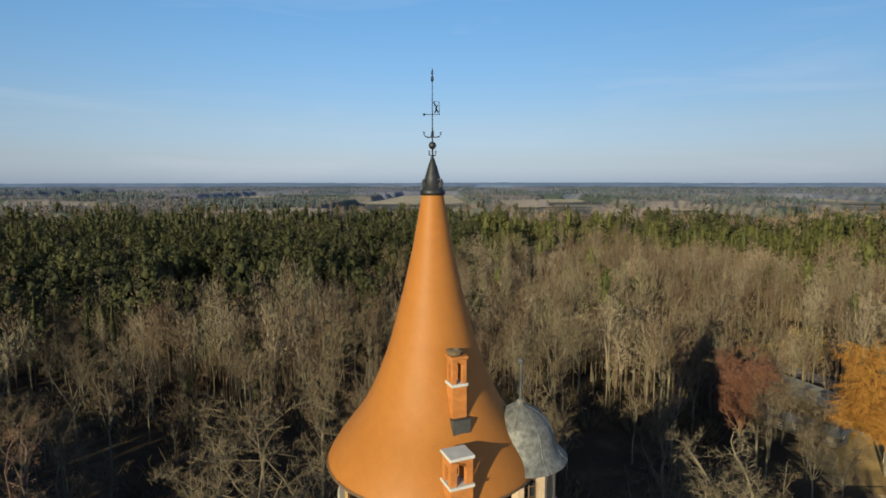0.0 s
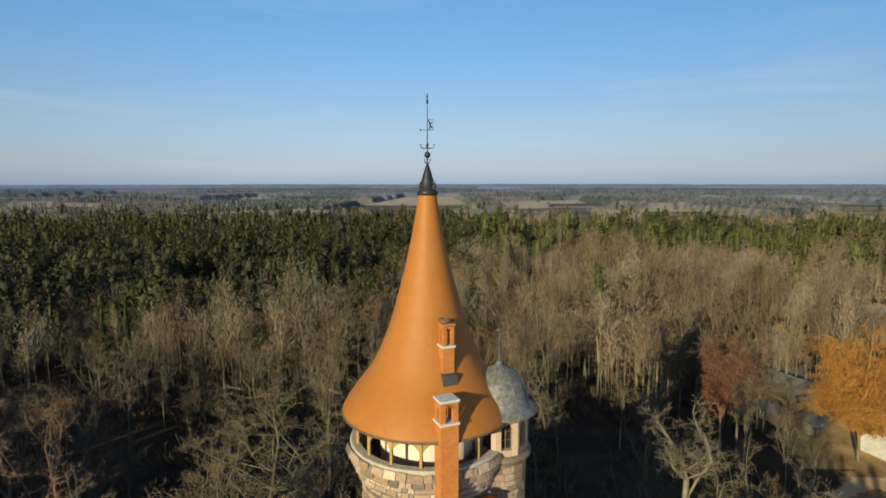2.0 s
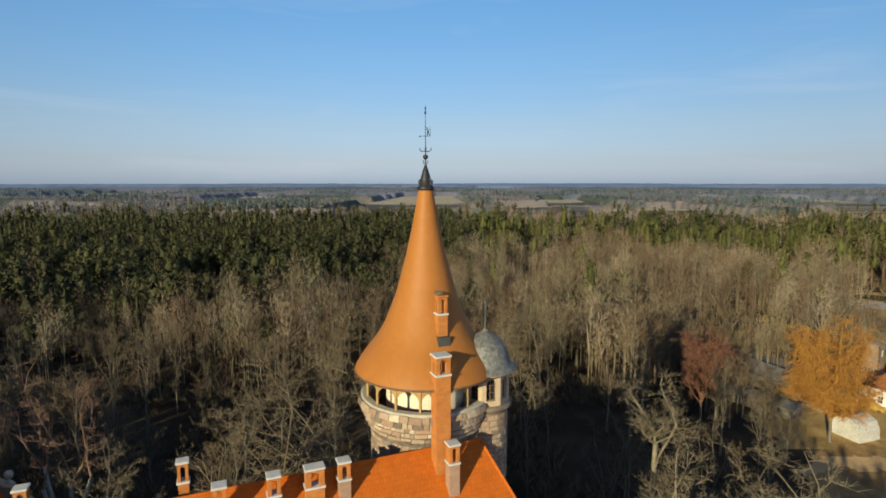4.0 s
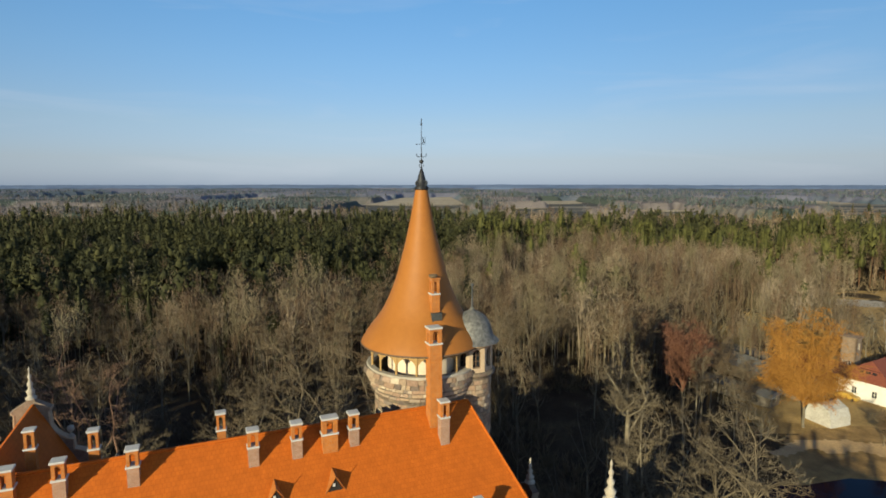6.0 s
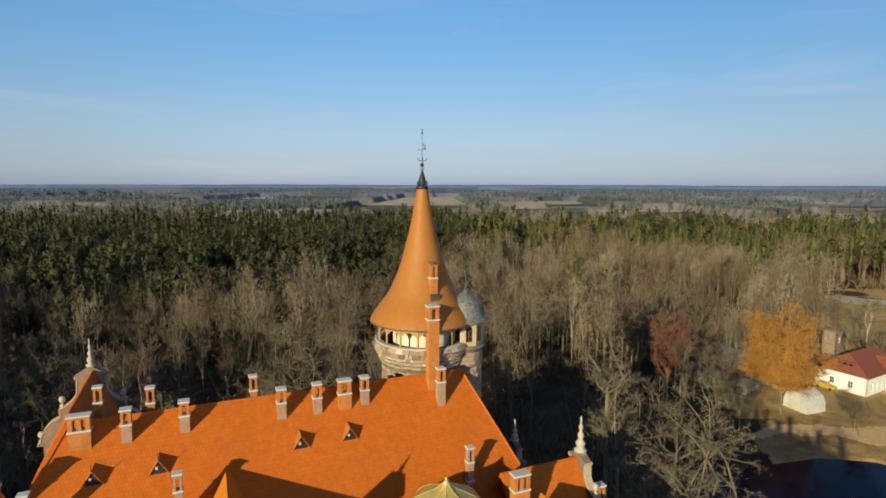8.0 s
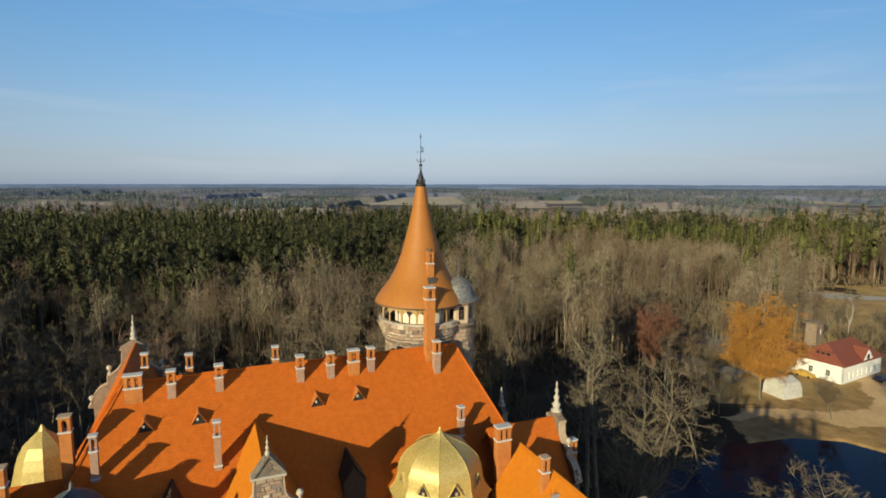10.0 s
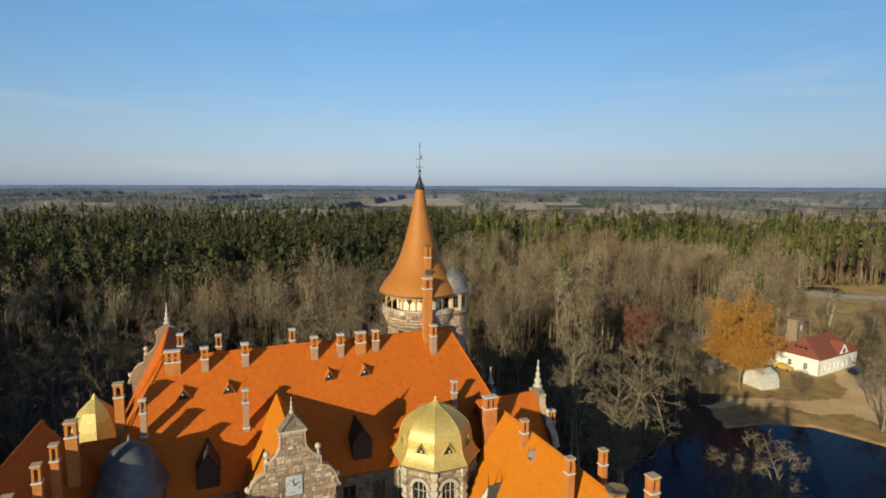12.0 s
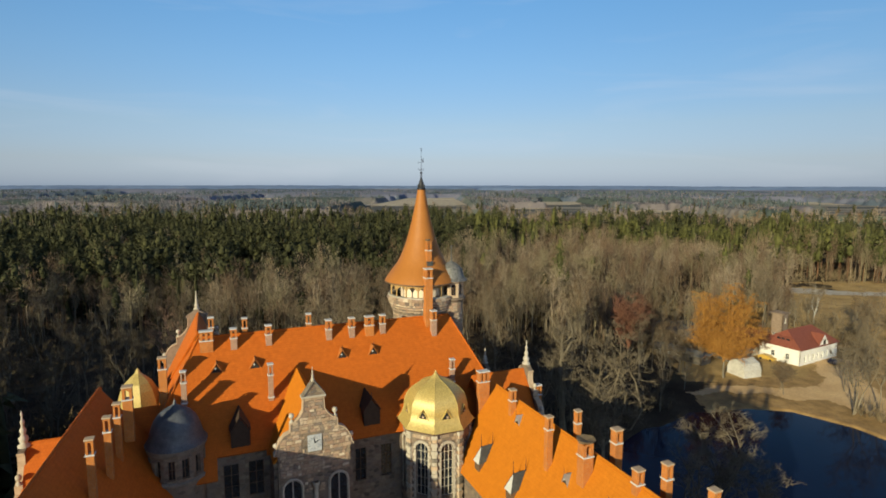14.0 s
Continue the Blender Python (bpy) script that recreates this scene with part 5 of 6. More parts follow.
def bare_tree(seed, H, spread, fork=0.35, leaders=5, boughs=8, twigs=9, twist=0.16, tw=0.04, droop=0.0, stems=1, low=0.78):
    """Trunk that forks into rising leaders, with boughs and twigs. Gives two meshes: wood and crown."""
    r = random.Random(seed)
    V, F, CV, CF = [], [], [], []
    R = H * 0.0115
    heads = []
    for st in range(stems):
        a = r.uniform(0, 6.28)
        lean = (0.0 if stems == 1 else H * 0.09) + r.uniform(0, 0.5)
        top = Vector((math.cos(a) * lean, math.sin(a) * lean, H * fork * r.uniform(0.9, 1.1)))
        limb(V, F, (math.cos(a) * 0.3 * (stems > 1), math.sin(a) * 0.3 * (stems > 1), -0.4), top, R, R * 0.72, 6, 0.03, 4, r)
        heads.append(top)
    for i in range(leaders):
        p = heads[i % stems].copy()
        if r.random() < 0.5 and stems == 1:
            p *= r.uniform(0.75, 1.0)
        a = i * 6.283 / leaders + r.uniform(-0.5, 0.5)
        out = spread * (r.uniform(0.55, 1.0) if i else 0.15)
        e = Vector((p.x + math.cos(a) * out, p.y + math.sin(a) * out, H * (r.uniform(low, 0.98) if i else 1.0) - out * 0.22))
        main = limb(*((V, F) if stems == 1 and leaders < 9 else (CV, CF)), p, e, R * 0.45, 0.025, 5, twist * 0.9, 6, r)
        L = (e - p).length
        for j in range(boughs):
            t = 0.15 + 0.83 * (j + r.random()) / boughs
            k6 = min(5, int(t * 6))
            s0 = main[k6].lerp(main[k6 + 1], t * 6 - k6)
            b = a + r.uniform(-2.2, 2.2)
            l2 = spread * r.uniform(0.4, 0.75) * (1.15 - 0.6 * t)
            d = Vector((math.cos(b), math.sin(b), r.uniform(-0.1, 0.85)))
            e2 = s0 + d.normalized() * l2
            sub = limb(CV, CF, s0, e2, 0.06 * (1.2 - t * 0.6), 0.014, 3, twist * 1.3, 3, r)
            for m in range(twigs):
                u = 0.15 + 0.85 * (m + r.random()) / twigs
                k3 = min(2, int(u * 3))
                s1 = sub[k3].lerp(sub[k3 + 1], u * 3 - k3)
                dd = d.normalized() * 0.55 + Vector((r.uniform(-1, 1), r.uniform(-1, 1), r.uniform(-0.5, 1.0) - droop)) * 0.9
                dd.normalize()
                l3 = r.uniform(0.6, 1.35)
                blade(CV, CF, s1, dd, l3, tw, r)
                for _ in range(8):
                    d3 = dd * 0.7 + Vector((r.uniform(-1, 1), r.uniform(-1, 1), r.uniform(-0.7, 0.9) - droop))
                    blade(CV, CF, s1 + dd * l3 * r.uniform(0.15, 1.0), d3, r.uniform(0.3, 0.8), tw * 0.8, r)
    return V, F, CV, CF


def tree_thing(name, label, kind, seed, H, spread, bark=None, twig=None, **kw):
    V, F, CV, CF = bare_tree(seed, H, spread, **kw)
    e = tagged(new(name), label, "tree", kind)
    a = new("trunk", strip_mesh("trunk", V, F, bark or BARK))
    b = new("crown", strip_mesh("crown", CV, CF, twig or TWIG))
    a.parent = b.parent = e
    return e


def plot(ob, x, y, turn=None, size=1.0):
    m = pose(x, y, land(x, y) - 0.1, 0, 0, rnd.uniform(0, 360) if turn is None else turn)
    ob.matrix_world = m @ Matrix.Scale(size, 4)
    return ob


kinds = [tree_thing("bare_tree", "leafless grey-brown deciduous tree of the park wood", "bare trees", s, h, w, fork=f, leaders=n, boughs=bg_)
         for s, h, w, f, n, bg_ in ((1, 23, 4.6, 0.36, 6, 9), (2, 25, 3.8, 0.42, 5, 11), (3, 21, 5.6, 0.28, 7, 9), (4, 24, 3.4, 0.45, 5, 11), (5, 20, 4.8, 0.3, 6, 9), (6, 22, 4.2, 0.38, 6, 10))]
spots = []


def free(x, y, gap):
    return all((x - a) ** 2 + (y - b) ** 2 > gap * gap for a, b in spots[-400:])


def wooded(x, y):
    """Where trees may stand."""
    u, v = x * _c + y * _s, x * _s - y * _c
    if -50 < u < 14 and -13 < v < 55:
        return False
    if math.hypot(x, y) < 9:
        return False
    if 18 < x < 112 and -90 < y < 55 and (inside(x, y, SHORE) or edge_dist(x, y, SHORE) < 3):
        return False
    if inside(x, y, [(48, 44), (60, 66), (74, 72), (92, 92), (118, 112), (146, 170), (250, 170), (205, 128), (150, 90), (150, 18), (100, 18), (90, 40)]):
        return False
    if inside(x, y, [(-86, 134), (-56, 138), (-54, 160), (-84, 160)]) or inside(x, y, [(145, 168), (190, 160), (246, 172), (234, 192), (158, 190)]):
        return False
    if math.hypot(x - 45, y - 57) < 8:
        return False
    if inside(x, y, [(74, 122), (88, 122), (108, 80), (94, 78)]):
        return False
    if y > 600 and open_land(x, y):
        return False
    return True


# trees that stand out singly
single = [("spreading_tree", "huge spreading leafless park tree beside the tower", 31, 27.5, 9.5, -16, 22, BARK, TWIG, dict(fork=0.3, leaders=11, boughs=13, twigs=10, twist=0.3, low=0.7)),
          ("spreading_tree", "broad leafless tree between palace and pond", 32, 29, 6.4, 24.5, -0.5, PALE_BARK, PALE_TWIG, dict(fork=0.45, leaders=12, boughs=12, twigs=9, twist=0.28, low=0.7)),
          ("crooked_tree", "pale crooked leafless tree in the sun", 33, 28, 3.2, 22.3, 16.1, PALE_BARK, PALE_TWIG, dict(fork=0.7, leaders=6, boughs=8, twigs=8, twist=0.24)),
          ("bare_tree", "leafless tree with pale branches behind the east gable", 34, 27, 3.4, 20.4, 5.5, PALE_BARK, PALE_TWIG, dict(fork=0.6, leaders=6, boughs=9, twigs=8)),
          ("bare_tree", "leafless tree with pale branches by the pond", 50, 22, 4.5, 31, 24, BARK, TWIG, dict(fork=0.4, leaders=6, boughs=9)),
          ("birch", "slender leafless birch with several white stems", 35, 26.5, 4.6, -45, 26.6, BIRCH, RUSSET, dict(fork=0.45, leaders=6, boughs=9, stems=4, tw=0.035)),
          ("golden_willow", "large willow with glowing orange twigs", 36, 24.0, 7.2, 70.5, 60.5, BARK, AMBER, dict(fork=0.2, leaders=22, boughs=24, twigs=13, tw=0.05, droop=0.75, low=0.4)),
          ("red_twigged_tree", "leafless tree with dark red twigs", 37, 20.8, 4.8, 47.3, 61.5, BARK, WINE, dict(fork=0.4, leaders=14, boughs=14, twigs=11, tw=0.06, low=0.8)),
          ("red_twigged_tree", "small purple-red leafless tree by the house", 38, 8.5, 3.0, 88, 77.5, BARK, WINE, dict(fork=0.25, leaders=6, boughs=8, tw=0.06)),
          ("bare_tree", "leafless tree leaning over the pond", 39, 21, 4.6, 36.5, -9, PALE_BARK, PALE_TWIG, dict(twist=0.24, fork=0.5, leaders=8, boughs=10, twigs=9)),
          ("bare_tree", "small leafless tree at the waterside", 40, 18.5, 3.0, 33.2, -9.5, PALE_BARK, PALE_TWIG, dict(fork=0.5, leaders=5, boughs=7)),
          ("bare_tree", "leafless tree on the far bank", 41, 15, 3.6, 104, 40, PALE_BARK, PALE_TWIG, dict(fork=0.4, leaders=5, boughs=8)),
          ("bare_tree", "leafless tree beside the sandy track", 42, 17, 4.2, 112, 50, PALE_BARK, PALE_TWIG, dict(fork=0.35, leaders=5, boughs=9)),
          ("bare_tree", "thin leafless tree on the pond bank", 43, 8, 2.0, 79, 50, BARK, TWIG, dict(fork=0.4, leaders=4, boughs=5)),
          ("birch", "tall white-stemmed birch behind the house", 44, 16, 2.6, 121, 106.5, BIRCH, TWIG, dict(fork=0.35, leaders=5, boughs=11)),
          ("bare_tree", "twin-stemmed leafless tree on the far pond bank", 47, 16.5, 4.6, 87, 39.5, PALE_BARK, PALE_TWIG, dict(fork=0.3, leaders=6, boughs=10, twigs=10, stems=2)),
          ("bare_tree", "leafless tree beside the sandy yard", 48, 15, 4.2, 93.5, 41, PALE_BARK, PALE_TWIG, dict(fork=0.35, leaders=6, boughs=9, twigs=10)),
          ("bare_tree", "small dark leafless tree on the bank", 49, 7, 2.6, 80, 53, BARK, TWIG, dict(fork=0.3, leaders=5, boughs=7)),
          ("bare_tree", "leafless waterside tree with pale twigs", 45, 15.5, 2.8, 39.5, -12, PALE_BARK, PALE_TWIG, dict(twist=0.24, fork=0.55, leaders=5, boughs=8)),
          ]
for q, (x, y, h) in enumerate(((84, 108, 11), (92, 112, 10), (78, 112, 9), (100, 106, 8.5))):
    single.append(("yellow_twigged_shrub", "tall bare shrub with yellowish twigs behind the sheds", 60 + q, h, 4.2, x, y, BARK, STRAW_TWIG, dict(fork=0.12, leaders=9, boughs=9, twigs=9, tw=0.07, low=0.6)))
for name, label, seed, h, w, x, y, bark, twig, kw in single:
    plot(tree_thing(name, label, "", seed, h, w, bark, twig, **kw), x, y, 20 * seed)
    spots.append((x, y))
    if w > 7:
        spots += [(x + 5, y), (x - 5, y), (x, y + 5), (x, y - 5)]

first = {}
n_near = 0
while n_near < 196:
    y = rnd.uniform(8, 118)
    x = rnd.uniform(-0.95, 0.95) * (y + 62)
    if not wooded(x, y) or not free(x, y, 5.6 if -45 < x < -12 else 4.6):
        continue
    spots.append((x, y))
    kd = rnd.randrange(len(kinds))
    size = rnd.uniform(0.62, 1.08) * (0.8 if x < -25 else 0.78 if 8 < x < 50 and y < 62 else 1.0)
    if kd not in first:
        first[kd] = plot(kinds[kd], x, y, size=size)
    else:
        c = copy_thing(kinds[kd], Matrix.Identity(4))
        plot(c, x, y, size=size)
    n_near += 1

# smaller trees round the house and the sandy yard
for x, y, s in ((94, 52, 0.6), (99, 56.5, 0.7), (104, 60, 0.55), (108.5, 66, 0.65), (114, 72, 0.7), (118.5, 80, 0.6), (124, 86, 0.7), (130, 96, 0.72), (122, 98, 0.6), (134, 105, 0.7), (112, 101, 0.55),
                (106, 107, 0.62), (118, 114, 0.66), (128, 120, 0.6), (99, 112, 0.66), (62, 64, 0.6), (60, 71, 0.66), (65, 83, 0.7), (146, 112, 0.62)):
    plot(copy_thing(kinds[int(x + y) % len(kinds)], Matrix.Identity(4)), x, y, size=s)

# young wood between the pond bank and the sheds
for x, y, s in ((48, 55, 0.7), (51.5, 49.5, 0.62), (50, 61, 0.72), (55, 66, 0.66), (57, 59, 0.6), (60, 73, 0.62), (53.5, 73, 0.7), (57.5, 52, 0.5),
                (62.5, 67, 0.5), (65, 73.5, 0.52), (70, 71.5, 0.42), (60.5, 62.5, 0.48)):
    plot(copy_thing(kinds[int(3 * x + y) % len(kinds)], Matrix.Identity(4)), x, y, size=s)

# ---- woods farther off: too many to count ----
gen = np.random.default_rng(11)


def scatter(protos, places, name, label, material):
    """One mesh out of many small trees."""
    VV, FF, base = [], [], 0
    for (x, y, s, a), kx in zip(places, gen.integers(0, len(protos), len(places))):
        pv, pf = protos[kx]
        ca, sa = math.cos(a), math.sin(a)
        q = np.empty_like(pv)
        q[:, 0] = (pv[:, 0] * ca - pv[:, 1] * sa) * s + x
        q[:, 1] = (pv[:, 0] * sa + pv[:, 1] * ca) * s + y
        q[:, 2] = pv[:, 2] * s * gen.uniform(0.88, 1.15) + land(x, y) - 0.2
        VV.append(q)
        FF.append(pf + base)
        base += len(pv)
    V, F = np.concatenate(VV), np.concatenate(FF)
    m = bpy.data.meshes.new(name)
    m.vertices.add(len(V))
    m.vertices.foreach_set("co", V.astype(np.float32).ravel())
    m.loops.add(len(F) * 3)
    m.loops.foreach_set("vertex_index", F.astype(np.int32).ravel())
    m.polygons.add(len(F))
    m.polygons.foreach_set("loop_start", np.arange(0, len(F) * 3, 3, dtype=np.int32))
    m.update(calc_edges=True)
    m.materials.append(material)
    return tagged(new(name, m), label, "trees", kind="stuff")


def far_bare(seed, limbs, twigs, w):
    """A leafless tree seen from afar: stem, rising limbs, and a rounded haze of short twigs."""
    r = random.Random(seed)
    V, F = [], []
    H = r.uniform(17, 24)
    wide, mid, high = r.uniform(2.5, 4.2), H * r.uniform(0.62, 0.7), H * r.uniform(0.27, 0.34)
    for k in range(2):
        blade(V, F, Vector((0, 0, -0.3)), Vector((0.03 * k, 0, 1)), H * 0.93, 0.34, r)

    def shell(q):
        a, e = r.uniform(0, 6.283), r.uniform(-0.9, 1.0)
        ring = math.sqrt(max(0.0, 1 - e * e))
        lump = 0.8 + 0.25 * math.sin(a * 3 + seed) + 0.15 * math.sin(e * 7 + seed * 2)
        return Vector((math.cos(a) * ring * wide * q * lump, math.sin(a) * ring * wide * q * lump, mid + e * high * q))

    for i in range(limbs):
        p = Vector((0, 0, H * r.uniform(0.3, 0.68)))
        e = shell(0.8)
        blade(V, F, p, e - p + Vector((0, 0, 1.0)), (e - p).length, 0.2, r)
    core = Vector((0, 0, mid - high * 0.9))
    for i in range(twigs):
        p = shell(r.uniform(0.1, 1.0) ** 0.55)
        d = (p - core).normalized() + Vector((r.uniform(-1, 1), r.uniform(-1, 1), r.uniform(-1, 1))) * 0.75
        blade(V, F, p, d, r.uniform(0.5, 1.2) * (1 + 2 * w), w, r)
    return np.array([tuple(v) for v in V]), np.array(F)


def conifer(seed, n, w, kind):
    """Needle sprays laid over clumps round a dark inner crown: pine on a bare stem, spruce nearly to the ground."""
    r = random.Random(seed)
    V, F = [], []
    H = r.uniform(19, 25)
    low = r.uniform(0.5, 0.66) if kind == "pine" else 0.1
    wide = r.uniform(2.5, 3.9) if kind == "pine" else r.uniform(2.3, 3.0)
    shape_ = [(0.0, 0.35), (0.15, 0.85), (0.45, 1.0), (0.75, 0.75), (0.92, 0.4), (1.0, 0.1)] if kind == "pine" else [(0.0, 0.9), (0.1, 1.0), (0.55, 0.55), (0.85, 0.2), (1.0, 0.02)]

    def reach(f):
        for (p, a), (q, b) in zip(shape_, shape_[1:]):
            if f <= q:
                return wide * (a + (b - a) * (f - p) / (q - p))
        return 0.05

    k = 0
    for f, _ in (shape_ if n > 20 else shape_[1::2]):
        turn = r.uniform(0, 6)
        for j in range(5):
            a = turn + j * 1.2566
            q = reach(f) * 0.55 * r.uniform(0.6, 1.2)
            V.append(Vector((math.cos(a) * q, math.sin(a) * q, H * (low + (1 - low) * f * 0.97))))
        if k:
            for j in range(5):
                p0, p1 = (k - 1) * 5 + j, (k - 1) * 5 + (j + 1) % 5
                F += [(p0, p1, p1 + 5), (p0, p1 + 5, p0 + 5)]
        k += 1

    def spray(p, out):
        """One tuft, lying roughly across its outward way."""
        nrm = (out.normalized() + Vector((r.gauss(0, 0.4), r.gauss(0, 0.4), r.gauss(0, 0.4)))).normalized()
        s = nrm.cross(Vector((r.uniform(-1, 1), r.uniform(-1, 1), r.uniform(-1, 1)))).normalized()
        d = nrm.cross(s)
        L = w * r.uniform(0.6, 1.3)
        m = len(V)
        V.extend((p - s * L * 0.34, p + s * L * 0.34, p + d * L * 1.1 + nrm * L * 0.3))
        F.append((m, m + 1, m + 2))

    per = 14 if n > 100 else 5
    for i in range(n // per):
        f = ((i + r.random()) / (n // per)) ** (1.0 if kind == "pine" else 1.35)
        a = i * 2.4 + r.uniform(-0.5, 0.5)
        rad = reach(f)
        c = Vector((math.cos(a), math.sin(a), 0)) * rad * r.uniform(0.45, 0.8) + Vector((0, 0, H * (low + (1 - low) * f)))
        rc = (0.55 + 0.3 * rad) * r.uniform(0.75, 1.2)
        for _ in range(per):
            e = Vector((r.gauss(0, 1) + math.cos(a) * 0.6, r.gauss(0, 1) + math.sin(a) * 0.6, r.gauss(0.35, 0.8))).normalized()
            spray(c + Vector((e.x * rc, e.y * rc, e.z * rc * 0.6 - (0.3 * rc * math.hypot(e.x, e.y) if kind != "pine" else 0))), e + Vector((0, 0, 0.3)))
    return np.array([tuple(v) for v in V]), np.array(F)


def stems(seed):
    r = random.Random(seed)
    V, F = [], []
    limb(V, F, (0, 0, 0), (0, 0, 15), 0.17, 0.08, 3, 0.0, 1, r)
    return np.array([tuple(v) for v in V]), np.array([t for a, b, c, d in F for t in ((a, b, c), (a, c, d))])


def pine_land(x, y):
    """How much the wood is pine there, 0 to 1."""
    d = math.hypot(x, y + 60)
    side = x / (y + 60)
    n = noise.noise(Vector((x / 70, y / 70, 9))) * 0.5 + noise.noise(Vector((x / 25, y / 25, 4))) * 0.3
    near = 215 if side < -0.1 else 350 if side > 0.3 else 215 + (side + 0.1) / 0.4 * 230
    if d < near - 40:
        return 0.02
    return 0.5 + n + (0.45 if near < d < (640 if side < 0.1 else 490) else -0.3)


bare_a, bare_b, pine_a, pine_b = [], [], [], []
for _ in range(26000):
    d = math.exp(gen.uniform(math.log(150), math.log(2300)))
    side = gen.uniform(-0.92, 0.92)
    y = d / math.hypot(1, side) - 60
    x = side * (y + 60)
    if not wooded(x, y) or y < 84:
        continue
    if y < 120 and not free(x, y, 4.0):
        continue
    if d < 300 and gen.random() > 0.5 + d / 700:
        continue
    if d < 700 and noise.noise(Vector((x / 26, y / 26, 6))) > 0.17:
        continue
    if d > 620 and gen.random() < min(0.93, (d - 620) / 500):
        continue
    if d > 700 and noise.noise(Vector((x / 260, y / 130, 2))) > 0.16:
        continue
    t = (x, y, (0.86 + 0.3 * noise.noise(Vector((x / 45, y / 45, 15)))) * gen.uniform(0.72, 1.22), gen.uniform(0, 6.28))
    if gen.random() < pine_land(x, y):
        (pine_a if d < 420 else pine_b).append(t)
    else:
        (bare_a if d < 420 else bare_b).append(t)
far_green, far_brown = [], []
while len(far_green) + len(far_brown) < 11000:   # the woods that roll away to the north
    d = math.exp(gen.uniform(math.log(780), math.log(2400)))
    side = gen.uniform(-0.9, 0.9)
    y = d / math.hypot(1, side) - 60
    x = side * (y + 60)
    if not wooded(x, y) or noise.noise(Vector((x / 420, y / 260, 11))) > 0.24 or open_land(x, y):
        continue
    green = noise.noise(Vector((x / 190, y / 260, 31))) + 0.5 * noise.noise(Vector((x / 60, y / 90, 33))) > (0.12 if d < 1100 else 0.0)
    (far_green if green else far_brown).append((x, y, gen.uniform(0.55, 0.95), gen.uniform(0, 6.28)))
# pines outside the view, added to block the low sun
shade_pines = []
for _ in range(230):
    y = gen.uniform(-62, 0)
    shade_pines.append((min(-46.0, -4 - 0.79 * (y + 75)) - 3 - gen.uniform(0, 22), y, gen.uniform(0.9, 1.15), gen.uniform(0, 6.28)))
for _ in range(36):                              # taller pines west of the palace, added to shade the wood beyond
    shade_pines.append((gen.uniform(-82, -60), gen.uniform(-9, 6), gen.uniform(1.25, 1.5), gen.uniform(0, 6.28)))
for _ in range(46):                              # tall unseen pines south-west, added to throw tree shadows on the courtyard
    y = gen.uniform(-68, -40)
    shade_pines.append((-3 - 0.79 * (y + 73) - gen.uniform(0, 24), y, gen.uniform(1.05, 1.28), gen.uniform(0, 6.28)))
for _ in range(150):                             # more pines north-westwards beside the view, added for their shade
    y = gen.uniform(20, 150)
    shade_pines.append((-4 - 0.8 * (y + 75) - gen.uniform(0, 50), y, gen.uniform(1.1, 1.4), gen.uniform(0, 6.28)))
old = random.Random(8)
for _ in range(30):                              # extra unseen pines further west, added to deepen the shade
    y = old.uniform(0, 40)
    shade_pines.append((min(-66.0, -8 - 0.8 * (y + 75)) - old.uniform(0, 26), y, old.uniform(1.25, 1.5), old.uniform(0, 6.28)))
while len(shade_pines) < 790:
    x, y = gen.uniform(-190, -64), gen.uniform(-150, -22)
    if x > -64 - max(0.0, y) * 0.75:
        continue
    shade_pines.append((x, y, gen.uniform(0.95, 1.25), gen.uniform(0, 6.28)))
NEEDLE = plain("pine_needles", (0.015, 0.018, 0.006), (0.054, 0.052, 0.015), 0.1, 0.85, 0, 0.8, 0.1)
FAR_TWIG = plain("far_twigs", (0.135, 0.103, 0.068), (0.27, 0.208, 0.143), 0.04, 0.95, 0, 0.6, 0.1)
FAR_OLIVE = plain("olive_twigs", (0.115, 0.094, 0.057), (0.205, 0.168, 0.101), 0.04, 0.95, 0, 0.6, 0.1)
FAR_BROWN = plain("brown_twigs", (0.092, 0.059, 0.036), (0.162, 0.107, 0.068), 0.04, 0.95, 0, 0.6, 0.1)
for i, (mt, tone_) in enumerate(((FAR_TWIG, "grey"), (FAR_OLIVE, "olive-grey"), (FAR_BROWN, "brown"))):
    scatter([far_bare(s + 10 * i, 13, 230, 0.15) for s in range(6)], bare_a[i::3], "bare_wood", "leafless deciduous wood of " + tone_ + " twigs", mt)
scatter([far_bare(s + 20, 4, 26, 0.5) for s in range(6)], bare_b[0::2], "distant_bare_wood", "distant leafless grey wood", FAR_TWIG)
scatter([far_bare(s + 26, 4, 26, 0.5) for s in range(6)], bare_b[1::2], "distant_bare_wood", "distant leafless brown wood", FAR_BROWN)
# lighter, yellower needles for the pines east of x = 15
PINE_GREEN = plain("yellow_green_needles", (0.03, 0.034, 0.009), (0.095, 0.092, 0.023), 0.1, 0.85, 0, 0.8, 0.1)
scatter([conifer(s, 210, 0.72, "pine" if s < 4 else "spruce") for s in range(6)], [t for t in pine_a if t[0] < 15], "pine_wood", "dark green pine and spruce wood", NEEDLE)
scatter([conifer(s + 70, 210, 0.72, "pine") for s in range(5)], [t for t in pine_a if t[0] >= 15], "pine_wood", "yellowish green pine wood beyond the bare trees", PINE_GREEN)
scatter([conifer(s + 9, 25, 1.5, "pine" if s < 4 else "spruce") for s in range(6)], pine_b, "distant_pine_wood", "distant dark pine wood", NEEDLE)
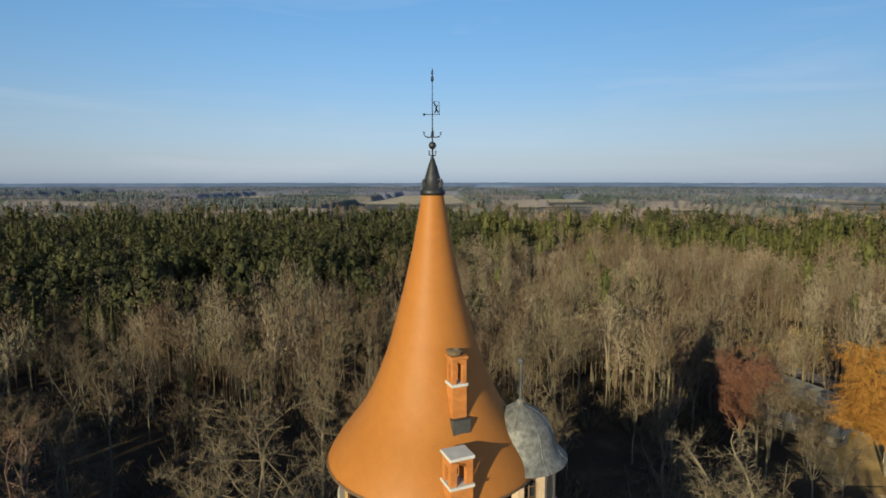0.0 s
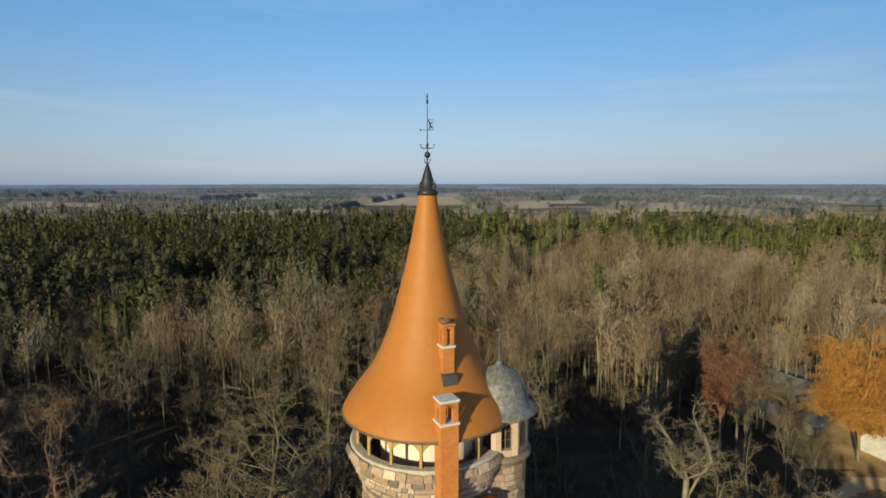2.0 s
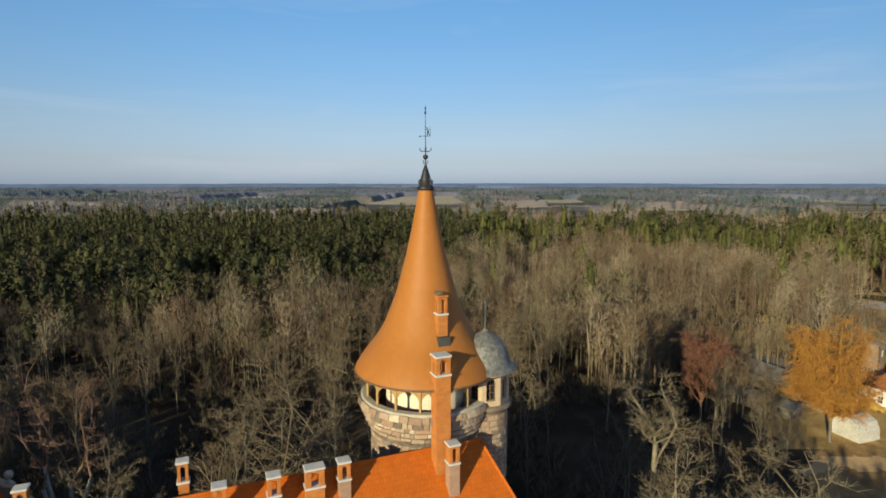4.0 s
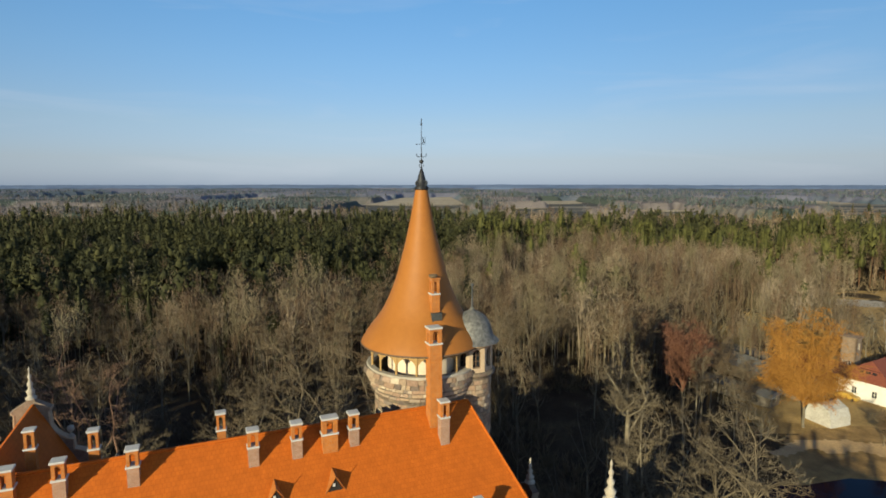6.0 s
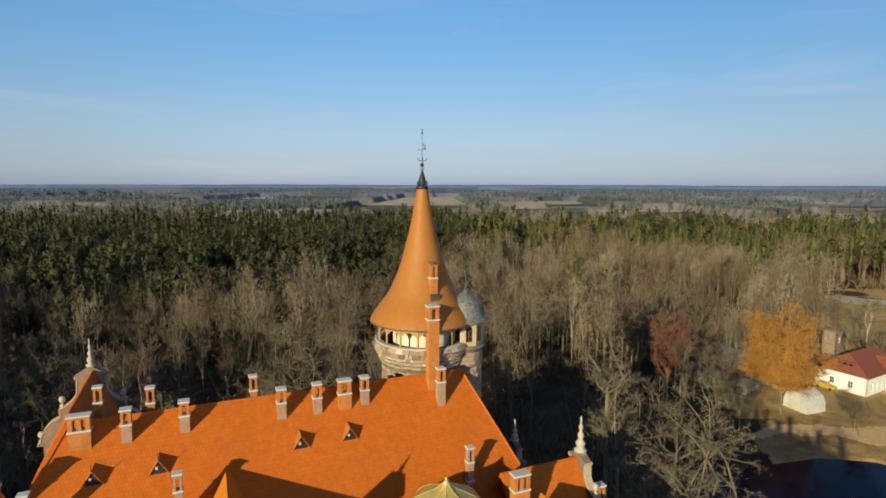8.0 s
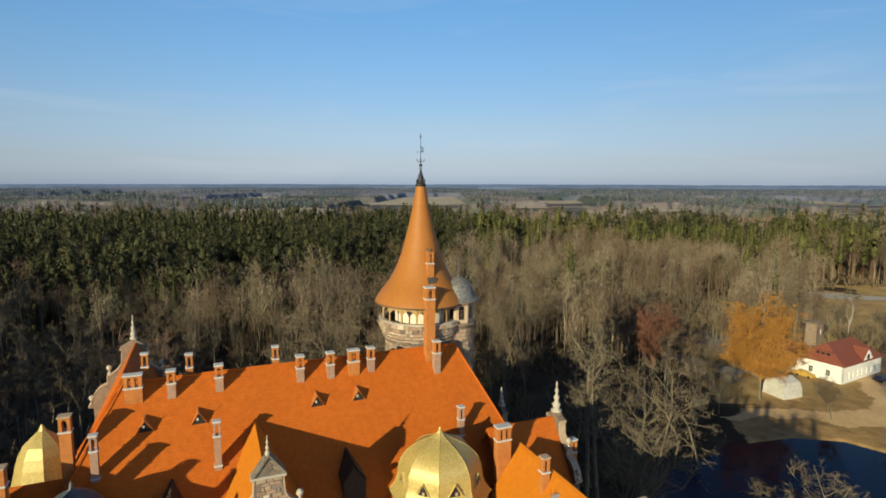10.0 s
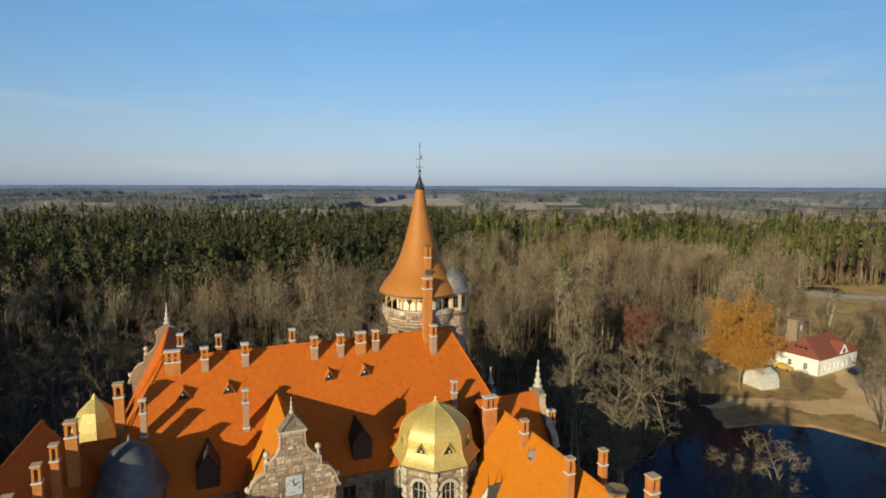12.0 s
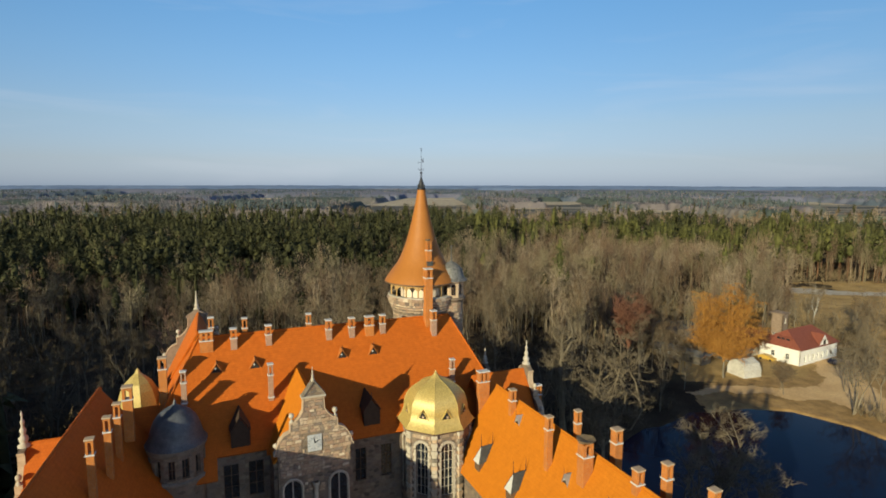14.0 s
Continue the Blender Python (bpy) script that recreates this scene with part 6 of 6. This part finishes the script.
scatter([conifer(s + 30, 30, 1.7, "spruce") for s in range(4)], shade_pines, "pine_wood", "unseen pine wood added west of the palace for its shade", NEEDLE)
# distance haze is mixed into both tones, bluish and mauve
FAR_GREEN = plain("hazy_conifers", (0.05, 0.066, 0.07), (0.082, 0.1, 0.104), 0.01, 0.95, 0, 0.1, 0.1)
FAR_MAUVE = plain("hazy_leafless_woods", (0.115, 0.102, 0.112), (0.17, 0.15, 0.158), 0.008, 0.95, 0, 0.1, 0.1)
scatter([conifer(s + 50, 10, 2.6, "pine") for s in range(4)], far_green, "far_conifer_wood", "conifer woods far away, bluish haze in their colour", FAR_GREEN)
scatter([far_bare(s + 60, 0, 10, 1.3) for s in range(5)], far_brown, "far_leafless_wood", "leafless woods far away, mauve haze in their colour", FAR_MAUVE)
scatter([stems(s) for s in range(3)], pine_a, "pine_stems", "reddish stems of the pine wood", PINE_BARK)



def shrub(seed):
    r = random.Random(seed)
    V, F = [], []
    for i in range(13):
        a = r.uniform(0, 6.28)
        d = Vector((math.cos(a) * 0.6, math.sin(a) * 0.6, r.uniform(0.7, 1.6))).normalized()
        L = r.uniform(1.6, 4.2)
        p = Vector((math.cos(a) * 0.4, math.sin(a) * 0.4, -0.1))
        blade(V, F, p, d, L, 0.13, r)
        for _ in range(4):
            blade(V, F, p + d * L * r.uniform(0.2, 0.8), d + Vector((r.uniform(-1, 1), r.uniform(-1, 1), r.uniform(-0.2, 0.8))), r.uniform(0.7, 1.6), 0.11, r)
    return np.array([tuple(v) for v in V]), np.array(F)


bushes = []
while len(bushes) < 2900:
    y = gen.uniform(5, 250)
    x = gen.uniform(-0.9, 0.9) * (y + 66)
    if not wooded(x, y) and not (x > 60 and inside(x, y, [(74, 84), (92, 96), (120, 112), (150, 170), (250, 172), (225, 120), (165, 90), (128, 84), (112, 98), (94, 92)]) and y < 122 and gen.random() < 0.9):
        continue
    if noise.noise(Vector((x / 18, y / 18, 21))) < -0.05:
        continue
    bushes.append((x, y, gen.uniform(0.6, 1.4) * (1.5 if x > 115 else 1.0), gen.uniform(0, 6.28)))
SCRUB = plain("scrub_twigs", (0.085, 0.062, 0.036), (0.17, 0.125, 0.07), 0.08, 0.95, 0, 0.9, 0.1)
scatter([shrub(s) for s in range(5)], bushes, "undergrowth", "brown leafless undergrowth between the trees", SCRUB)

# ---- beyond the pond: house, sheds, yard ----
def wall_box(bm, p0, p1, z0, z1, th=0.3, openings=()):
    """panel() in world coordinates."""
    panel(bm, (p0[0], -p0[1]), (p1[0], -p1[1]), z0, z1, th, openings)


def cottage(name, label, x, y, turn, length, width, z_eave, z_ridge, wall_mat, roof_mat, wins=(), hip=1.5, gable_front=None, chim=()):
    """A plastered house with a hipped roof; local x along its length, y across; the front faces -y."""
    e = thing(name, label, "house", at=(x, y, land(x, y) - 0.15), turn=turn)
    hx, hy = length / 2, width / 2
    front = [(hx + a, w, s, t, r) for a, w, s, t, r in wins]
    for p, q, holes in (((-hx, -hy), (hx, -hy), front), ((hx, -hy), (hx, hy), [(width * 0.3, 1.0, 1.2, 2.7, False), (width * 0.6, 1.0, 1.2, 2.7, False)]),
                        ((hx, hy), (-hx, hy), ()), ((-hx, hy), (-hx, -hy), [(width * 0.35, 1.0, 1.2, 2.7, False), (width * 0.7, 1.0, 1.2, 2.7, False)])):
        g = bmesh.new()
        wall_box(g, p, q, 0, z_eave, 0.35, holes)
        part("wall", g, wall_mat, e)
    for o in front:
        window(e, (-hx, hy), (hx, hy), *o, deep=0.2, bars=(2, 2), frame_mat=WHITE)
    for s in (0.3, 0.6):
        window(e, (hx, hy), (hx, -hy), width * s, 1.0, 1.2, 2.7, False, 0.2, (2, 2), WHITE)
    for s in (0.35, 0.7):
        window(e, (-hx, -hy), (-hx, hy), width * s, 1.0, 1.2, 2.7, False, 0.2, (2, 2), WHITE)
    o = 0.45
    zr, ze = z_ridge, z_eave - 0.1
    A, B = Vector((-hx + hip, 0, zr)), Vector((hx - hip, 0, zr))
    c = [Vector((-hx - o, -hy - o, ze)), Vector((hx + o, -hy - o, ze)), Vector((hx + o, hy + o, ze)), Vector((-hx - o, hy + o, ze))]
    for pts in ((A, c[0], c[1], B), (B, c[2], c[3], A), (B, c[1], c[2]), (A, c[3], c[0])):
        g = bmesh.new()
        slab(g, pts, 0.15)
        part("roof", g, roof_mat, e)
    if gable_front is not None:
        gx_, gw, gz = gable_front
        g = bmesh.new()
        f = -hy - 0.15
        slab(g, [Vector((gx_ - gw, f, z_eave - 0.2)), Vector((gx_ + gw, f, z_eave - 0.2)), Vector((gx_ + gw * 0.45, f, z_eave + gz * 0.55)), Vector((gx_, f, z_eave + gz)), Vector((gx_ - gw * 0.45, f, z_eave + gz * 0.55))], 0.3)
        gab_ = part("gable", g, wall_mat, e, "curved white front gable")
        g = bmesh.new()
        slab(g, [Vector((gx_ + a, f - 0.02, z)) for a, z in arch(1.1, z_eave + 0.2, z_eave + gz * 0.55)], 0.05)
        part("window", g, GLASS, gab_)
        for s in (-1, 1):
            g = bmesh.new()
            slab(g, [Vector((gx_, f, z_eave + gz + 0.05)), Vector((gx_ + s * gw * 0.9, f, z_eave)), Vector((gx_ + s * gw * 0.9, -hy + 1.0, z_eave)), Vector((gx_, -hy + 3.4, z_eave + gz + 0.05))], 0.12)
            part("roof", g, roof_mat, e)
    for cx, cy, cz in chim:
        g = bmesh.new()
        box(g, cx, -cy, z_eave, cz, 0.7, 0.7)
        part("chimney", g, wall_mat, e)
    return e


# house corner towards the water; long side runs away to the north-west
house = cottage("village_house", "white plastered house with a red roof by the pond", 99.7, 79.2, 30, 18.0, 11.0, 4.5, 8.4, WHITE, RED_ROOF,
                wins=((-6.6, 0.9, 0.9, 2.6, False), (-4.6, 0.9, 0.9, 2.6, False), (-2.6, 0.9, 0.9, 2.6, False), (-0.6, 0.9, 0.9, 2.6, False), (1.6, 0.9, 0.9, 2.6, False), (3.8, 0.9, 0.9, 2.6, False), (6.0, 0.9, 0.9, 2.6, False)), hip=3.2, gable_front=(2.0, 2.6, 2.7))
g = bmesh.new()
box(g, -7.1, 0.4, 5.3, 6.75, 1.7, 3.9)
rw = part("dormer", g, RED_ROOF, house, "long low roof dormer with dark panes")
for q in (-1.2, 0.0, 1.2):
    g = bmesh.new()
    box(g, -7.98, 0.4 + q, 5.75, 6.5, 0.06, 0.85)
    part("pane", g, GLASS, rw)
cottage("village_house", "low white annex with a red roof", 90.6, 85.6, -60, 10.0, 8.0, 3.4, 6.2, WHITE, RED_ROOF,
                wins=((-4, 0.9, 1, 2.6, False), (-1, 1.0, 0.1, 2.3, False), (2, 0.9, 1, 2.6, False), (4.5, 0.9, 1, 2.6, False)), hip=0.6)
cottage("old_store", "narrow tall weathered plaster store behind the house", 103.5, 95, 35, 3.4, 3.4, 8.9, 9.2, TAN, TAN, wins=((0, 0.9, 5.5, 7.2, False),), hip=1.2)
cottage("long_shed", "long grey shed with a shallow sheet roof", 76.5, 89, -70, 30, 8.0, 3.0, 5.0, DULL, TARMAC, wins=((-9, 1.2, 1, 2.2, False), (-4, 1.2, 1, 2.2, False), (4, 1.2, 1, 2.2, False), (10, 1.2, 1, 2.2, False)), hip=0.2)
cottage("old_outbuilding", "old pale outbuilding half hidden by the willow", 84.5, 83, -58, 10, 6.5, 2.8, 4.6, DRESSED, RED_ROOF, wins=((-2.5, 1.0, 1, 2.1, False), (2, 1.0, 0.1, 2.1, False)), hip=0.3)
cottage("ruined_wall_shed", "low ruined stone shed with window holes", 66.5, 77, -55, 15, 4.5, 2.6, 3.2, DULL, TARMAC, wins=((-5, 1.1, 1, 2.0, False), (-2, 1.1, 1, 2.0, False), (1, 1.1, 1, 2.0, False), (4.5, 1.1, 1, 2.0, False)), hip=0.1)

# pale tarpaulin tent
tent = thing("tarpaulin_shelter", "pale grey tarpaulin shelter on the grass", "shelter", at=(77, 63.5, land(77, 63.5) - 0.05), turn=-70)
g = bmesh.new()
prof = [(-2.7, 0.0), (-2.6, 1.9), (-2.0, 3.4), (0, 4.3), (2.0, 3.4), (2.6, 1.9), (2.7, 0.0)]
rows_ = []
for j in range(7):
    yy = -2.7 + 0.9 * j
    rows_.append([g.verts.new((x, yy, z * (1 - 0.05 * math.sin(j * 3.14)) + 0.06 * math.sin(j * 2.1 + i))) for i, (x, z) in enumerate(prof)])
for j in range(6):
    for i in range(6):
        g.faces.new((rows_[j][i], rows_[j][i + 1], rows_[j + 1][i + 1], rows_[j + 1][i]))
g.faces.new(rows_[0][::-1])
g.faces.new(rows_[-1])
part("cover", g, plain("tarpaulin", (0.36, 0.34, 0.3), (0.48, 0.45, 0.4), 0.6, 0.6, 0, 3), tent)


def car(x, y, turn, paint, label):
    e = thing("parked_car", label, "car", "parked cars", at=(x, y, land(x, y) + 0.1), turn=turn)
    g = bmesh.new()
    side = [(-2.1, 0.35), (2.1, 0.35), (2.15, 0.75), (1.9, 0.95), (1.1, 1.02), (0.45, 1.45), (-1.2, 1.48), (-1.9, 1.0), (-2.15, 0.9)]
    l = [g.verts.new((a, -0.85 + (0.12 if z > 1.1 else 0), z)) for a, z in side]
    r = [g.verts.new((a, 0.85 - (0.12 if z > 1.1 else 0), z)) for a, z in side]
    g.faces.new(l)
    g.faces.new(r[::-1])
    for i in range(len(side)):
        j = (i + 1) % len(side)
        g.faces.new((l[j], l[i], r[i], r[j]))
    bmesh.ops.recalc_face_normals(g, faces=g.faces)
    part("body", g, paint, e)
    g = bmesh.new()
    for s in (-1, 1):
        slab(g, [Vector((1.0, s * 0.8, 1.02)), Vector((0.42, s * 0.755, 1.38)), Vector((-1.15, s * 0.755, 1.4)), Vector((-1.7, s * 0.8, 1.03))], 0.02)
    part("side_windows", g, GLASS, e)
    for a in (-1.3, 1.35):
        for s in (-1, 1):
            g = bmesh.new()
            tube(g, [(a, s * 0.66, 0.32), (a, s * 0.87, 0.32)], 0.32, 12)
            part("wheel", g, IRON, e)
    return e


BLUE_PAINT = plain("dark_blue_paint", (0.02, 0.025, 0.05), (0.025, 0.03, 0.06), 2, 0.25, 0, 20, 0.02, 0.002, 0.5)
YELLOW_PAINT = plain("yellow_paint", (0.4, 0.24, 0.04), (0.44, 0.28, 0.06), 2, 0.3, 0, 20, 0.02, 0.002, 0.5)
car(105.5, 72.0, 20, BLUE_PAINT, "dark blue car parked on the sandy yard")
car(89.2, 75.2, -60, YELLOW_PAINT, "yellow car parked beside the white house")

# single dark firs among the bare trees
for x, y, s in ((-41.5, 126, 1.05), (-60, 112, 0.9), (-27, 96, 0.75), (8, 150, 0.9), (-48, 74, 0.6), (-74, 120, 0.9), (-20, 140, 0.95)):
    pv, pf = conifer(int(abs(x) * 7), 900, 0.5, "spruce")
    m = bpy.data.meshes.new("crown")
    m.from_pydata([tuple(v) for v in pv], [], [tuple(int(i) for i in f) for f in pf])
    m.materials.append(NEEDLE)
    e = tagged(new("fir_tree"), "dark green fir standing among bare trees", "tree", "fir trees")
    c = new("crown", m)
    V, F = [], []
    limb(V, F, (0, 0, -0.3), (0, 0, 20), 0.25, 0.04, 5, 0.0, 2)
    t_ = new("trunk", strip_mesh("trunk", V, F, PINE_BARK))
    c.parent = t_.parent = e
    plot(e, x, y, size=s)
